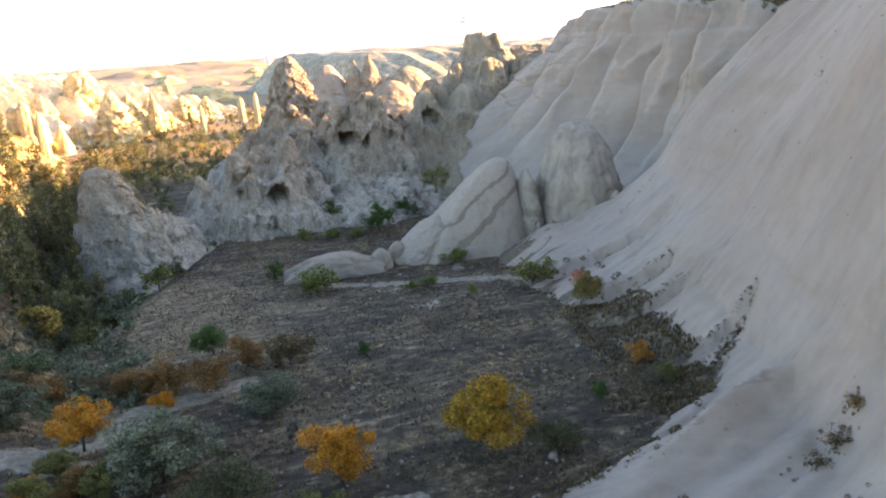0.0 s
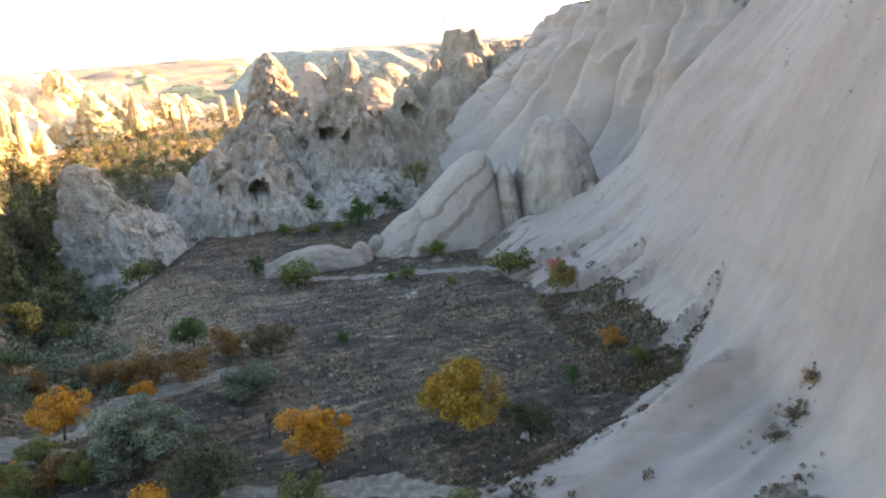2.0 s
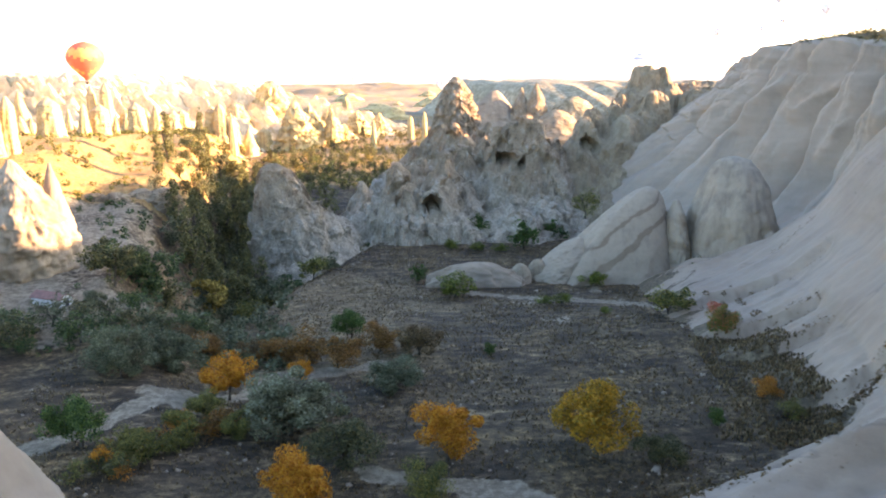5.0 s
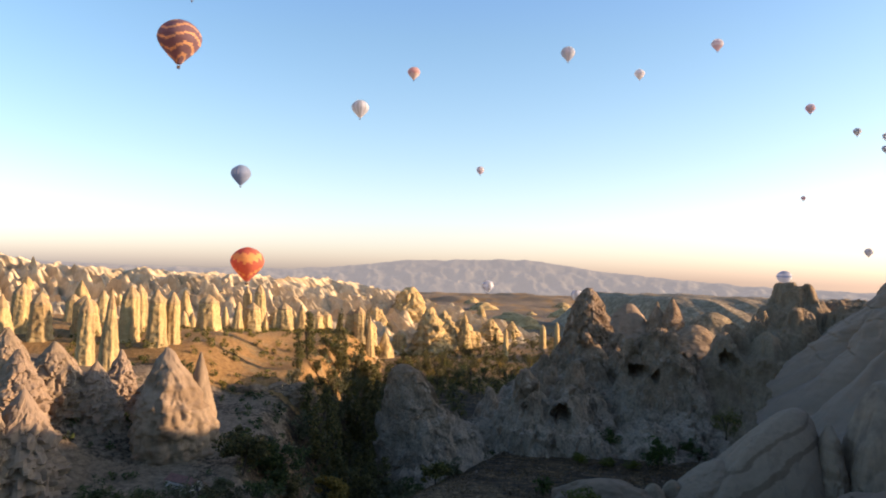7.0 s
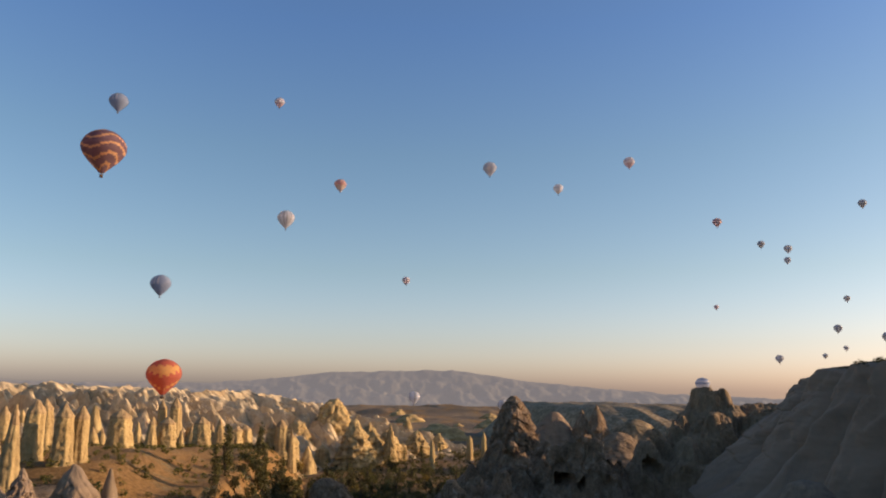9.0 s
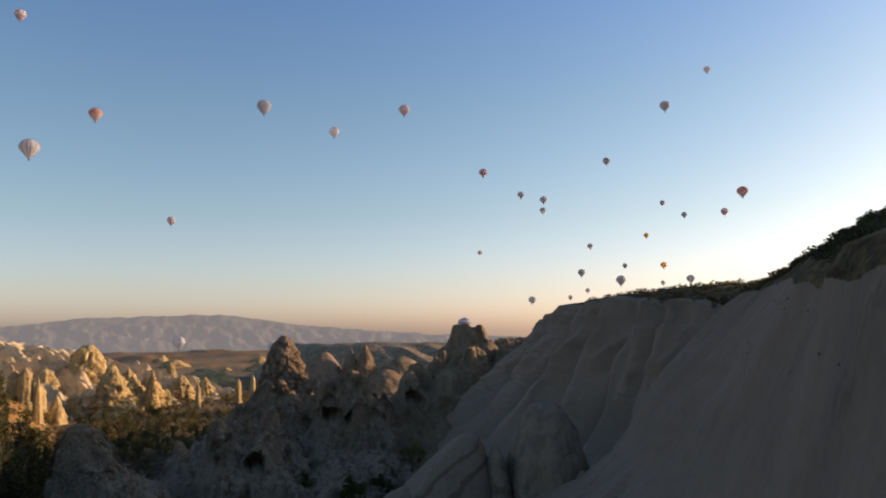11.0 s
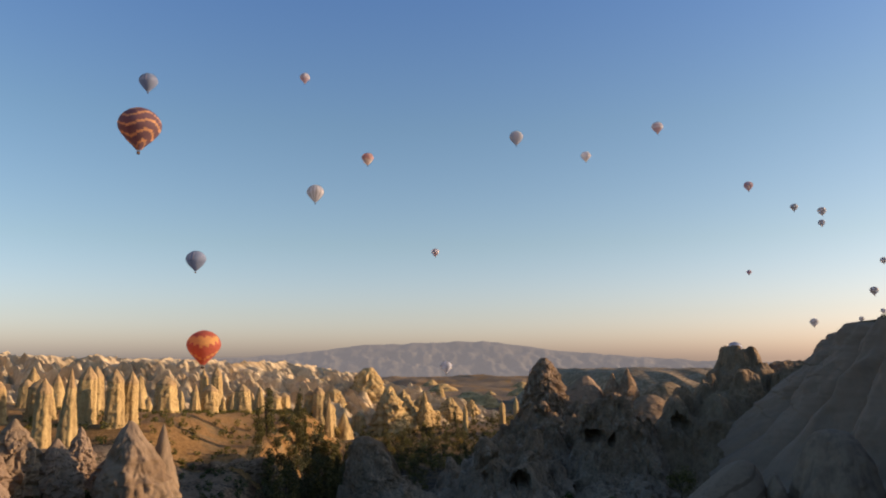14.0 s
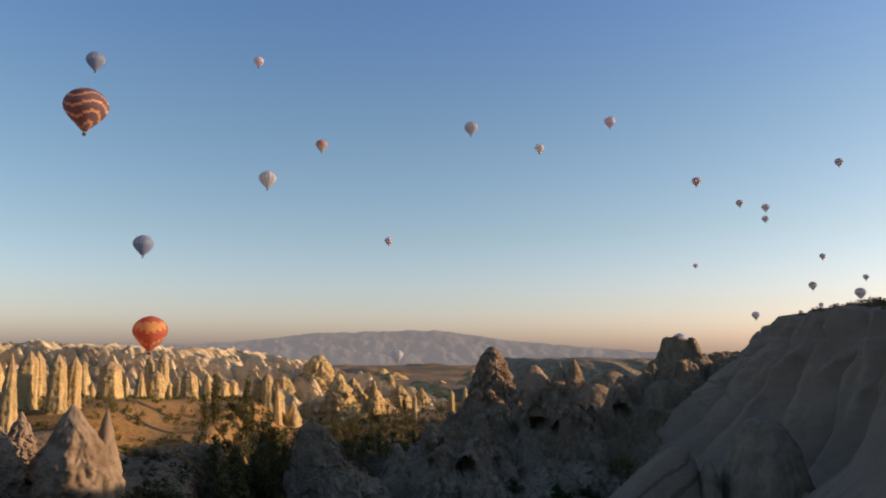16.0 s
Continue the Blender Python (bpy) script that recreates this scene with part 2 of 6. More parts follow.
def cliff_material():
    """White tuff whose stains and rills run down the fall line of the slope."""
    mat, nt, bsdf = nodes_of("cliff_tuff", 0.95)
    along = 68.9
    broad = noise_node(nt, 0.03, 5, (1, 1, 1), 0.6)
    rill = noise_node(nt, 0.32, 6, (1, 0.05, 0.05), 0.62, 0.0, along)
    wash = noise_node(nt, 0.08, 5, (1, 0.12, 0.12), 0.6, 40.0, along)
    fine = noise_node(nt, 0.6, 8, (1, 0.5, 0.5), 0.7, 8.0, along)
    bed = noise_node(nt, 0.22, 4, (0.06, 0.06, 1), 0.5, 3.0)
    col = mix_node(nt, ramp_node(nt, broad, [(0.4, BLACK), (0.62, WHITE)]), (0.2419, 0.1728, 0.1238), (0.21, 0.1424, 0.0972))
    col = mix_node(nt, ramp_node(nt, wash, [(0.48, BLACK), (0.7, (0.45, 0.45, 0.45))]), col, (0.1512, 0.1104, 0.08496))
    col = mix_node(nt, ramp_node(nt, rill, [(0.56, BLACK), (0.78, (0.3, 0.3, 0.3))]), col, (0.126, 0.0936, 0.06768))
    col = mix_node(nt, ramp_node(nt, bed, [(0.6, BLACK), (0.72, (0.4, 0.4, 0.4))]), col, (0.1764, 0.124, 0.0756))
    # long thin cracks, few and far between
    crack = noise_node(nt, 0.05, 6, (1, 0.16, 0.16), 0.55, 63.0, along + 4)
    col = mix_node(nt, ramp_node(nt, crack, [(0.396, BLACK), (0.4, (0.7, 0.7, 0.7)), (0.404, BLACK)]), col, (0.1008, 0.076, 0.0576))
    col = mix_node(nt, 0.4, col, ramp_node(nt, fine, [(0.3, (0.7, 0.68, 0.67)), (0.55, (1.02, 1.0, 1.0)), (0.8, (1.12, 1.1, 1.08))]), "MULTIPLY")
    # ribbed wall mixed whiter; its grey runs carry both stain and painted gully shade
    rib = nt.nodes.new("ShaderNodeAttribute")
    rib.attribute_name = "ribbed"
    whiten = nt.nodes.new("ShaderNodeMath")
    whiten.operation = "MULTIPLY"
    whiten.inputs[1].default_value = 0.3
    nt.links.new(rib.outputs["Fac"], whiten.inputs[0])
    col = mix_node(nt, whiten.outputs[0], col, (0.3024, 0.24, 0.1836))
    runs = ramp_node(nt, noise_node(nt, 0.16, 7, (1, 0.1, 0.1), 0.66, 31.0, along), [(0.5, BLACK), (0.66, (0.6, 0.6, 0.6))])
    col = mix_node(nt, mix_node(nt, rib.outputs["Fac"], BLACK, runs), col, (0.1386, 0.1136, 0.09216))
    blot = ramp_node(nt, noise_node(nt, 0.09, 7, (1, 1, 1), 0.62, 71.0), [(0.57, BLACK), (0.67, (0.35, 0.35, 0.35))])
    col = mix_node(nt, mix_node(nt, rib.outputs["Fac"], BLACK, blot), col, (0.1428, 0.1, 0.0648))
    # rill shading painted as fine dark lines over low slopes and pockets
    fan = nt.nodes.new("ShaderNodeAttribute")
    fan.attribute_name = "fan"
    rill_shade = ramp_node(nt, noise_node(nt, 0.34, 6, (1, 0.14, 0.14), 0.66, 11.0, 95.4), [(0.54, BLACK), (0.7, (0.5, 0.5, 0.5))])
    col = mix_node(nt, mix_node(nt, fan.outputs["Fac"], BLACK, rill_shade), col, (0.1134, 0.08, 0.05616))
    # soil and litter caught on the low apron
    at = nt.nodes.new("ShaderNodeAttribute")
    at.attribute_name = "apron"
    litter = nt.nodes.new("ShaderNodeMath")
    litter.operation = "ADD"
    nt.links.new(at.outputs["Fac"], litter.inputs[0])
    nt.links.new(noise_node(nt, 0.3, 8, (1, 0.2, 0.2), 0.72, 21.0, 95.4), litter.inputs[1])
    col = mix_node(nt, ramp_node(nt, litter.outputs[0], [(0.98, BLACK), (1.12, (0.9, 0.9, 0.9))]), col, ramp_node(nt, noise_node(nt, 1.4, 8, (1, 1, 1), 0.75, 4.0), [(0.38, (0.0294, 0.0208, 0.01296)), (0.52, (0.084, 0.0592, 0.03456)), (0.66, (0.1848, 0.132, 0.0756))]))
    nt.links.new(col, bsdf.inputs["Base Color"])
    bump_node(nt, bsdf, fine, 0.22, 0.6)
    return mat


BADLAND = rock_material("badland_tuff", (0.54, 0.435, 0.28), (0.3108, 0.216, 0.108), (0.1764, 0.12, 0.0684), 0.7, 0.05, 0.6, 0.4, 0.5, 0.46, 0.5)
SPUR_ROCK = rock_material("spur_tuff", (0.2223, 0.1632, 0.1037), (0.1517, 0.0992, 0.05547), (0.08538, 0.05888, 0.03629), 0.7, 0.1, 0.8, 0.5, 1.1, 0.46, 0.7)
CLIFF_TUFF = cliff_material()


def craggy_material():
    """Crag rock: pale foot, brown cap rock higher up with a ragged limit, cracks and lichen-dark patches."""
    mat, nt, bsdf = nodes_of("crag_rock", 0.95)
    big = noise_node(nt, 0.09, 6, (1, 1, 1), 0.62)
    mid = noise_node(nt, 0.4, 6, (1, 1, 0.6), 0.65, 5.0)
    fine = noise_node(nt, 1.5, 8, (1, 1, 1), 0.72, 9.0)
    geo0 = nt.nodes.new("ShaderNodeNewGeometry")
    sep = nt.nodes.new("ShaderNodeSeparateXYZ")
    nt.links.new(geo0.outputs["Position"], sep.inputs[0])
    level = nt.nodes.new("ShaderNodeMath")
    level.operation = "MULTIPLY_ADD"
    level.inputs[1].default_value = 0.022
    nt.links.new(sep.outputs["Z"], level.inputs[0])
    nt.links.new(big, level.inputs[2])
    col = mix_node(nt, ramp_node(nt, level.outputs[0], [(0.5, BLACK), (0.78, WHITE)]), (0.30, 0.235, 0.168), (0.225, 0.156, 0.099))
    col = mix_node(nt, ramp_node(nt, mid, [(0.53, BLACK), (0.65, (0.6, 0.6, 0.6))]), col, (0.084, 0.0624, 0.0432))
    col = mix_node(nt, ramp_node(nt, mid, [(0.34, (0.8, 0.8, 0.8)), (0.45, BLACK)]), col, (0.31, 0.262, 0.204))
    vor = nt.nodes.new("ShaderNodeTexVoronoi")
    vor.feature = "DISTANCE_TO_EDGE"
    vor.inputs["Scale"].default_value = 0.13
    geo = nt.nodes.new("ShaderNodeNewGeometry")
    bend = nt.nodes.new("ShaderNodeVectorMath")
    bend.operation = "MULTIPLY_ADD"
    tex = nt.nodes.new("ShaderNodeTexNoise")
    tex.inputs["Scale"].default_value, tex.inputs["Detail"].default_value = 0.35, 4
    nt.links.new(geo.outputs["Position"], tex.inputs["Vector"])
    nt.links.new(tex.outputs["Color"], bend.inputs[0])
    bend.inputs[1].default_value = (4, 4, 4)
    nt.links.new(geo.outputs["Position"], bend.inputs[2])
    nt.links.new(bend.outputs["Vector"], vor.inputs["Vector"])
    col = mix_node(nt, ramp_node(nt, vor.outputs["Distance"], [(0.0, (0.35, 0.35, 0.35)), (0.02, BLACK)]), col, (0.0714, 0.0544, 0.0396))
    col = mix_node(nt, 0.65, col, ramp_node(nt, fine, [(0.32, (0.378, 0.344, 0.288)), (0.55, (1.02, 1.0, 1.0)), (0.8, (1.15, 1.12, 1.1))]), "MULTIPLY")
    nt.links.new(col, bsdf.inputs["Base Color"])
    bump_node(nt, bsdf, fine, 1.0, 0.6)
    return mat


CRAGGY = craggy_material()


def layered_material(name, runs, beds=0.75, stripe=None):
    """Smooth tuff with tilted brown beds and dark runs down its grooves."""
    mat, nt, bsdf = nodes_of(name, 0.95)
    bed = noise_node(nt, 0.085, 2.5, (0.2, 0.2, 1), 0.5, 2.0, 10.0, 16.0)
    run = noise_node(nt, 0.4, 5, (1, 1, 0.1), 0.6, 3.0)
    fine = noise_node(nt, 0.8, 8, (1, 1, 1), 0.7, 8.0)
    col = mix_node(nt, ramp_node(nt, bed, [(0.55, BLACK), (0.575, (beds, beds, beds)), (0.62, (beds, beds, beds)), (0.65, BLACK)]), (0.2318, 0.172, 0.1195), (0.1445, 0.0976, 0.05904))
    if stripe:
        # a tilted brown bed of uneven thickness: slope, level
        geo = nt.nodes.new("ShaderNodeNewGeometry")
        dot = nt.nodes.new("ShaderNodeVectorMath")
        dot.operation = "DOT_PRODUCT"
        dot.inputs[1].default_value = (-stripe[0] * 0.1, 0, 0.1)
        nt.links.new(geo.outputs["Position"], dot.inputs[0])
        level = nt.nodes.new("ShaderNodeMath")
        level.operation = "MULTIPLY_ADD"
        level.inputs[1].default_value = 0.5
        nt.links.new(noise_node(nt, 0.16, 4, (1, 1, 1), 0.55, 6.0), level.inputs[0])
        nt.links.new(dot.outputs["Value"], level.inputs[2])
        shift = nt.nodes.new("ShaderNodeMath")
        shift.operation = "ADD"
        shift.inputs[1].default_value = 0.08 - 0.1 * stripe[1]
        nt.links.new(level.outputs[0], shift.inputs[0])
        on = (0.85, 0.85, 0.85)
        col = mix_node(nt, ramp_node(nt, shift.outputs[0], [(0.23, BLACK), (0.26, on), (0.37, on), (0.40, BLACK), (0.80, BLACK), (0.83, on), (0.89, on), (0.92, BLACK)]), col, (0.135, 0.092, 0.058))
    col = mix_node(nt, ramp_node(nt, run, [(runs, BLACK), (runs + 0.18, (0.6, 0.6, 0.6))]), col, (0.1092, 0.084, 0.06336))
    col = mix_node(nt, 0.4, col, ramp_node(nt, fine, [(0.3, (0.65, 0.63, 0.6)), (0.55, (1.02, 1.0, 1.0)), (0.8, (1.1, 1.08, 1.06))]), "MULTIPLY")
    nt.links.new(col, bsdf.inputs["Base Color"])
    bump_node(nt, bsdf, fine, 0.2, 0.5)
    return mat


LAYERED, BANDED = layered_material("layered_tuff", 0.6), layered_material("streaked_tuff", 0.44, 0.12)
STRIPED = layered_material("striped_tuff", 0.56, 0.0, (0.62, -36.0))
# ---- ground ----
MEADOW = soil_material("dry_grassland", ((0.13, 0.097, 0.056), (0.255, 0.193, 0.122), (0.385, 0.3, 0.2)), 0.25)
SCRUB = soil_material("scrub_soil", ((0.04305, 0.02952, 0.01533), (0.1119, 0.0738, 0.03485), (0.2066, 0.1394, 0.06273)), 0.5)

BASE_Y = ((-200, 40, 70, 110, 150, 220, 400, 700, 1200, 2500, 4700), (6, 3, 2, 0, -4.5, -6, -7, -7, -8, -22, -60))
BANK_Y = ((-100, 60, 76, 120, 140, 180, 187, 195, 300, 420, 520, 700, 1200, 4700), (6, 3, 3, 6, 9, 10, 10.5, 13.5, 17, 11, 5, 0, -6, -60))
EDGE_Y = ((0, 76, 120, 180, 250, 400, 600, 900), (-20, -20, -34, -44, -52, -64, -110, -300))


def bank_edge(y):
    return np.interp(y, *EDGE_Y)


def ground_z(x, y):
    x, y = np.asarray(x, float), np.asarray(y, float)
    e = bank_edge(y) + 5 * fbm(x / 22, y / 22, 11, 3)
    k = 1 - step(e - 9, e + 13, x)
    z = np.interp(y, *BASE_Y) * (1 - k) + np.interp(y, *BANK_Y) * k
    z = z - 3.2 * np.exp(-(((x - e - 13) / 8) ** 2)) * step(90, 125, y) * (1 - step(350, 480, y))
    brow = np.interp(y, (100, 130, 150, 170, 190, 205, 230), (-46, -27, -19, -8, 0, 5, 4)) + 2.5 * fbm(x / 18, y / 18, 21, 3)
    z = z - 6.5 * (1 - k) * step(3, -11, x - brow) * step(104, 132, y) * (1 - step(222, 262, y))
    z = z + 0.06 * np.clip(-100 - x, 0, 150) * step(100, 180, y) * (1 - step(600, 1200, y))
    z = z + 7.5 * step(-62, -84, x) * step(108, 130, y) * (1 - step(225, 320, y))
    z = z + 0.25 * fbm(x / 9, y / 9, 0, 3) + np.clip(np.hypot(x, y) / 300 - 0.5, 0, 3) * 1.1 * fbm(x / 70, y / 70, 3, 3)
    far = step(700, 1500, np.hypot(x, y)) * (1 - step(2800, 3900, np.hypot(x, y)))
    z = z + far * 14 * np.clip(fbm(x / 260, y / 330, 7, 4), -0.3, 1)
    return z


def ground_material():
    """Ploughed field, dry meadow and pale tuff soil, shared out by where each lies."""
    mat, nt, bsdf = nodes_of("valley_soil", 0.95)
    fine = noise_node(nt, 0.9, 8, (1, 1, 1), 0.75, 4.0)
    furrow = noise_node(nt, 0.6, 8, (0.5, 1.2, 1), 0.75, 2.0)
    broad = noise_node(nt, 0.06, 5)
    field = ramp_node(nt, furrow, [(0.38, (0.018, 0.0118, 0.0070)), (0.53, (0.047, 0.0305, 0.0178)), (0.66, (0.185, 0.124, 0.068))])
    stubble = ramp_node(nt, fine, [(0.42, (0.024, 0.0148, 0.0080)), (0.54, (0.078, 0.0485, 0.0235)), (0.66, (0.215, 0.14, 0.066))])
    k = ramp_node(nt, broad, [(0.42, BLACK), (0.6, WHITE)])
    col = mix_node(nt, k, field, stubble)
    mottle = noise_node(nt, 0.22, 6, (0.45, 1.3, 1), 0.7, 12.0)
    col = mix_node(nt, 1.0, col, ramp_node(nt, mottle, [(0.36, (0.5, 0.5, 0.52)), (0.5, (1, 1, 1)), (0.64, (1.7, 1.65, 1.55))]), "MULTIPLY")
    meadow = ramp_node(nt, fine, [(0.3, (0.08, 0.046, 0.018)), (0.5, (0.22, 0.122, 0.045)), (0.72, (0.36, 0.215, 0.09))])
    patch = ramp_node(nt, noise_node(nt, 0.14, 6, (1, 1, 1), 0.7, 17.0), [(0.52, BLACK), (0.68, WHITE)])
    meadow = mix_node(nt, patch, meadow, ramp_node(nt, fine, [(0.3, (0.06, 0.046, 0.026)), (0.5, (0.165, 0.125, 0.065)), (0.72, (0.31, 0.245, 0.135))]))
    pale = ramp_node(nt, fine, [(0.3, (0.06199, 0.04592, 0.02821)), (0.5, (0.145, 0.108, 0.071)), (0.7, (0.255, 0.198, 0.138))])
    straw = ramp_node(nt, noise_node(nt, 0.75, 8, (0.5, 1.2, 1), 0.75, 7.0), [(0.38, (0.038, 0.0245, 0.0135)), (0.52, (0.105, 0.068, 0.035)), (0.66, (0.25, 0.17, 0.088))])
    for tag, c in (("straw", straw), ("meadow", meadow), ("pale", pale)):
        at = nt.nodes.new("ShaderNodeAttribute")
        at.attribute_name = tag
        jag = nt.nodes.new("ShaderNodeMath")
        jag.operation = "ADD"
        nt.links.new(at.outputs["Fac"], jag.inputs[0])
        nt.links.new(fine, jag.inputs[1])
        col = mix_node(nt, ramp_node(nt, jag.outputs[0], [(0.85, BLACK), (1.1, WHITE)]), col, c)
    nt.links.new(col, bsdf.inputs["Base Color"])
    bump_node(nt, bsdf, fine, 0.7, 0.5)
    return mat


PATHS = (((-72, 124), (-66, 121), (-57.5, 115), (-52, 108)), ((-38, 70), (-35, 74), (-29, 79), (-23, 87), (-14, 88), (-10.7, 97), (-2, 97.4), (4, 100)), ((22, 152), (40, 140), (58, 132), (64, 122)), ((2, 66), (11, 62), (16, 61), (18, 58), (25, 54)), ((-26, 88), (-17, 82), (-12, 79)), ((-42, 360), (-10, 398)), ((-17, 428), (10, 464), (46, 515)))


def near_paths(x, y, width):
    best = np.full(np.shape(x), 99.0)
    for way in PATHS:
        for (ax, ay), (bx, by) in zip(way[:-1], way[1:]):
            dx, dy = bx - ax, by - ay
            t = np.clip(((x - ax) * dx + (y - ay) * dy) / (dx * dx + dy * dy), 0, 1)
            best = np.minimum(best, np.hypot(x - ax - t * dx, y - ay - t * dy))
    return 1 - step(0.5 * width, 1.6 * width, best + 0.8 * fbm(x / 3, y / 3, 1, 2))


def build_ground():
    fine = np.arange(-52, 66, 0.2)
    coarse = np.arange(66, 308, 4.0)
    ang = np.radians(np.concatenate([fine, coarse]))
    rad = np.concatenate([[0.0], 4 * 1.0165 ** np.arange(0, 432)])
    rr, aa = np.meshgrid(rad, ang, indexing="ij")
    x, y = rr * np.sin(aa), -20 + rr * np.cos(aa)
    verts = np.stack([x, y, ground_z(x, y)], -1).reshape(-1, 3)
    me = grid_mesh("ground", verts, len(rad), len(ang), True)
    me.materials.append(ground_material())
    cx, cy = verts[:, 0], verts[:, 1]
    wob = 8 * fbm(cx / 16, cy / 16, 2, 4)
    e = bank_edge(cy)
    meadow = np.maximum(step(6, -6, cx - e - 4 + wob) * step(182, 192, cy + 0.4 * wob), step(290, 360, cy + 3 * wob))
    pale = step(5, -5, cx - e + 4 + wob) * step(96, 112, cy + 0.5 * wob) * (1 - step(183, 190, cy)) * (0.45 + 0.55 * step(-0.25, 0.35, fbm(cx / 15, cy / 15, 6, 3)))
    pale = np.maximum(pale, near_paths(cx, cy, 1.5))
    pale = np.maximum(pale, 0.62 * step(0.3, 0.6, fbm(cx / 7, cy / 4, 16, 3)) * step(20, 34, cx) * step(112, 122, cy) * (1 - step(150, 158, cy)))
    # far plain paled with distance: haze put into the soil colour
    pale = np.maximum(pale, (0.42 + 0.3 * fbm(cx / 60, cy / 90, 8, 3)) * step(330, 460, cy))
    pale = np.maximum(pale, 0.75 * step(0.05, 0.4, fbm(cx / 150, cy / 220, 5, 4)) * step(600, 900, cy))
    straw = step(30, 4, cx + 1.5 * wob) * step(-48, -36, cx) * step(84, 100, cy + wob) * (1 - step(160, 186, cy)) * 0.62
    for tag, val in (("meadow", meadow), ("pale", pale), ("straw", straw)):
        layer = me.attributes.new(tag, "FLOAT", "POINT")
        layer.data.foreach_set("value", np.asarray(val, np.float32))
    me.update()
    tagged(new("ground", me), "dry autumn valley floor with bare soil and stubble", "ground", kind="structure")


build_ground()

# ---- cliff along the valley: s runs along its foot, n into the hill ----
CLIFF_O, CLIFF_U, CLIFF_W = np.array([60.0, 62.0]), np.array([0.36, 0.933]), np.array([0.933, -0.36])


def ridged(x, y, z, octaves=4):
    total, amp, f, w = 0, 1.0, 1.0, 1.0
    for n in range(octaves):
        r = (1 - np.abs(perlin(x * f + 11 * n, y * f + 3 * n, z + 5 * n))) ** 2 * w
        total = total + amp * (r - 0.55)
        w = np.clip(r * 1.4, 0, 1)
        amp, f = amp * 0.52, f * 2.1
    return total


def cliff_plan(s, n):
    return CLIFF_O[0] + CLIFF_U[0] * s + CLIFF_W[0] * n, CLIFF_O[1] + CLIFF_U[1] * s + CLIFF_W[1] * n


CLIFF_V = (0, 0.1, 0.2, 0.3, 0.42, 0.6, 0.8, 0.93, 1.0, 1.12, 1.4, 2.0)
CLIFF_Z = (-5, 1.6, 3.8, 7.5, 15, 28, 41, 49, 52, 54.5, 57, 60)
# how far into the hill the face stands at each of those heights, at places along the cliff
CLIFF_N = ((-15, (-30, -18, -10, -2, 1.5, 5, 8.5, 10.5, 12.5, 22, 60, 260)), (3, (-30, -18, -10, -1, 3.5, 8.5, 13.5, 17, 20, 28, 62, 260)), (57, (-30, -18, -10, -2, 6, 15, 25.5, 32, 35, 43, 75, 260)),
           (87, (-30, -18, -9, -1, 7, 14.5, 25, 32, 36, 44, 75, 260)), (92, (-17, -3, 4, 11, 19, 27, 33, 36, 38, 45, 76, 260)), (108, (-8, 6, 12, 18, 24, 29, 33, 35, 36, 46, 78, 260)),
           (130, (-18, -3, 2, 7, 13, 18, 22, 23.5, 24, 36, 76, 260)), (145, (-30, -18, -14, -9, -2, 6, 12, 14, 15, 30, 74, 260)), (160, (-48, -37, -33, -28, -18, -6, 2, 5, 7, 22, 74, 260)),
           (172, (-64, -52, -47, -40, -28, -11, -1, 2, 4, 20, 74, 260)), (181, (-72, -60, -55, -48, -34, -15, -4, 0, 3, 20, 74, 260)), (194, (-42, -32, -28, -24, -16, -4, 6, 12, 16, 30, 76, 260)),
           (330, (-42, -32, -28, -22, -12, 2, 16, 24, 30, 44, 85, 260)))
# gullies that cut the wall: place along the cliff, depth of the cut; between two of them a tent-shaped rib of its own reach
GULLIES = ((92, 0), (107.5, 9), (119, 3), (129.5, 11), (142, 4), (152.5, 9), (164, 7), (177, 5), (198, 0))
RIBS = (0, 4, 6, 6, 6, 5, 6, 4)
# washed pockets at the foot of the smooth face: place along it, height of the pointed head, width towards the viewer's end
POCKETS = ((62, 0.42, 11), (44, 0.335, 9), (33, 0.315, 9), (14.5, 0.39, 10), (10, 0.285, 7))
# height of the rim against the level of the table
RIM_S, RIM_Z = (-20, 5, 24, 48, 70, 88, 100, 140, 150, 164, 172, 182, 210, 330), (-2.5, -3.0, -0.5, 1.0, -2.2, -3.0, -4.2, -1.2, -2.2, -3.6, -6, -10, -12, -8)


def gully_and_rib(s):
    """How far s lies from the nearest gully (0 in it, 1 on a crest), the depth of that gully and the reach of the rib."""
    near, deep, reach = np.ones(np.shape(s)), np.zeros(np.shape(s)), np.zeros(np.shape(s))
    for k, ((a, da), (b, db)) in enumerate(zip(GULLIES[:-1], GULLIES[1:])):
        inside = (s >= a) & (s < b)
        t = np.clip((s - a) / (b - a), 0, 1)
        near = np.where(inside, 1 - np.abs(2 * t - 1), near)
        deep = np.where(inside, da + (db - da) * t, deep)
        reach = np.where(inside, RIBS[k], reach)
    return near, deep, reach


def pocket_depth(s, n, v):
    """1 under the lip of a washed pocket, 0 on the face: the lip follows the fall line, the floor climbs back away from it."""
    deep = np.zeros(np.shape(s))
    for place, head, wide in POCKETS:
        t = (place + 0.22 * (n - 4) + 0.8 * perlin(n / 5, place, 3) - s) / wide
        inside = step(0.0, 0.06, t) * np.clip(1 - t, 0, 1) * step(0.0, 0.035, head - v - 0.05 * np.clip(t, 0, 1)) * step(0.04, 0.12, v)
        deep = np.maximum(deep, inside)
    return deep


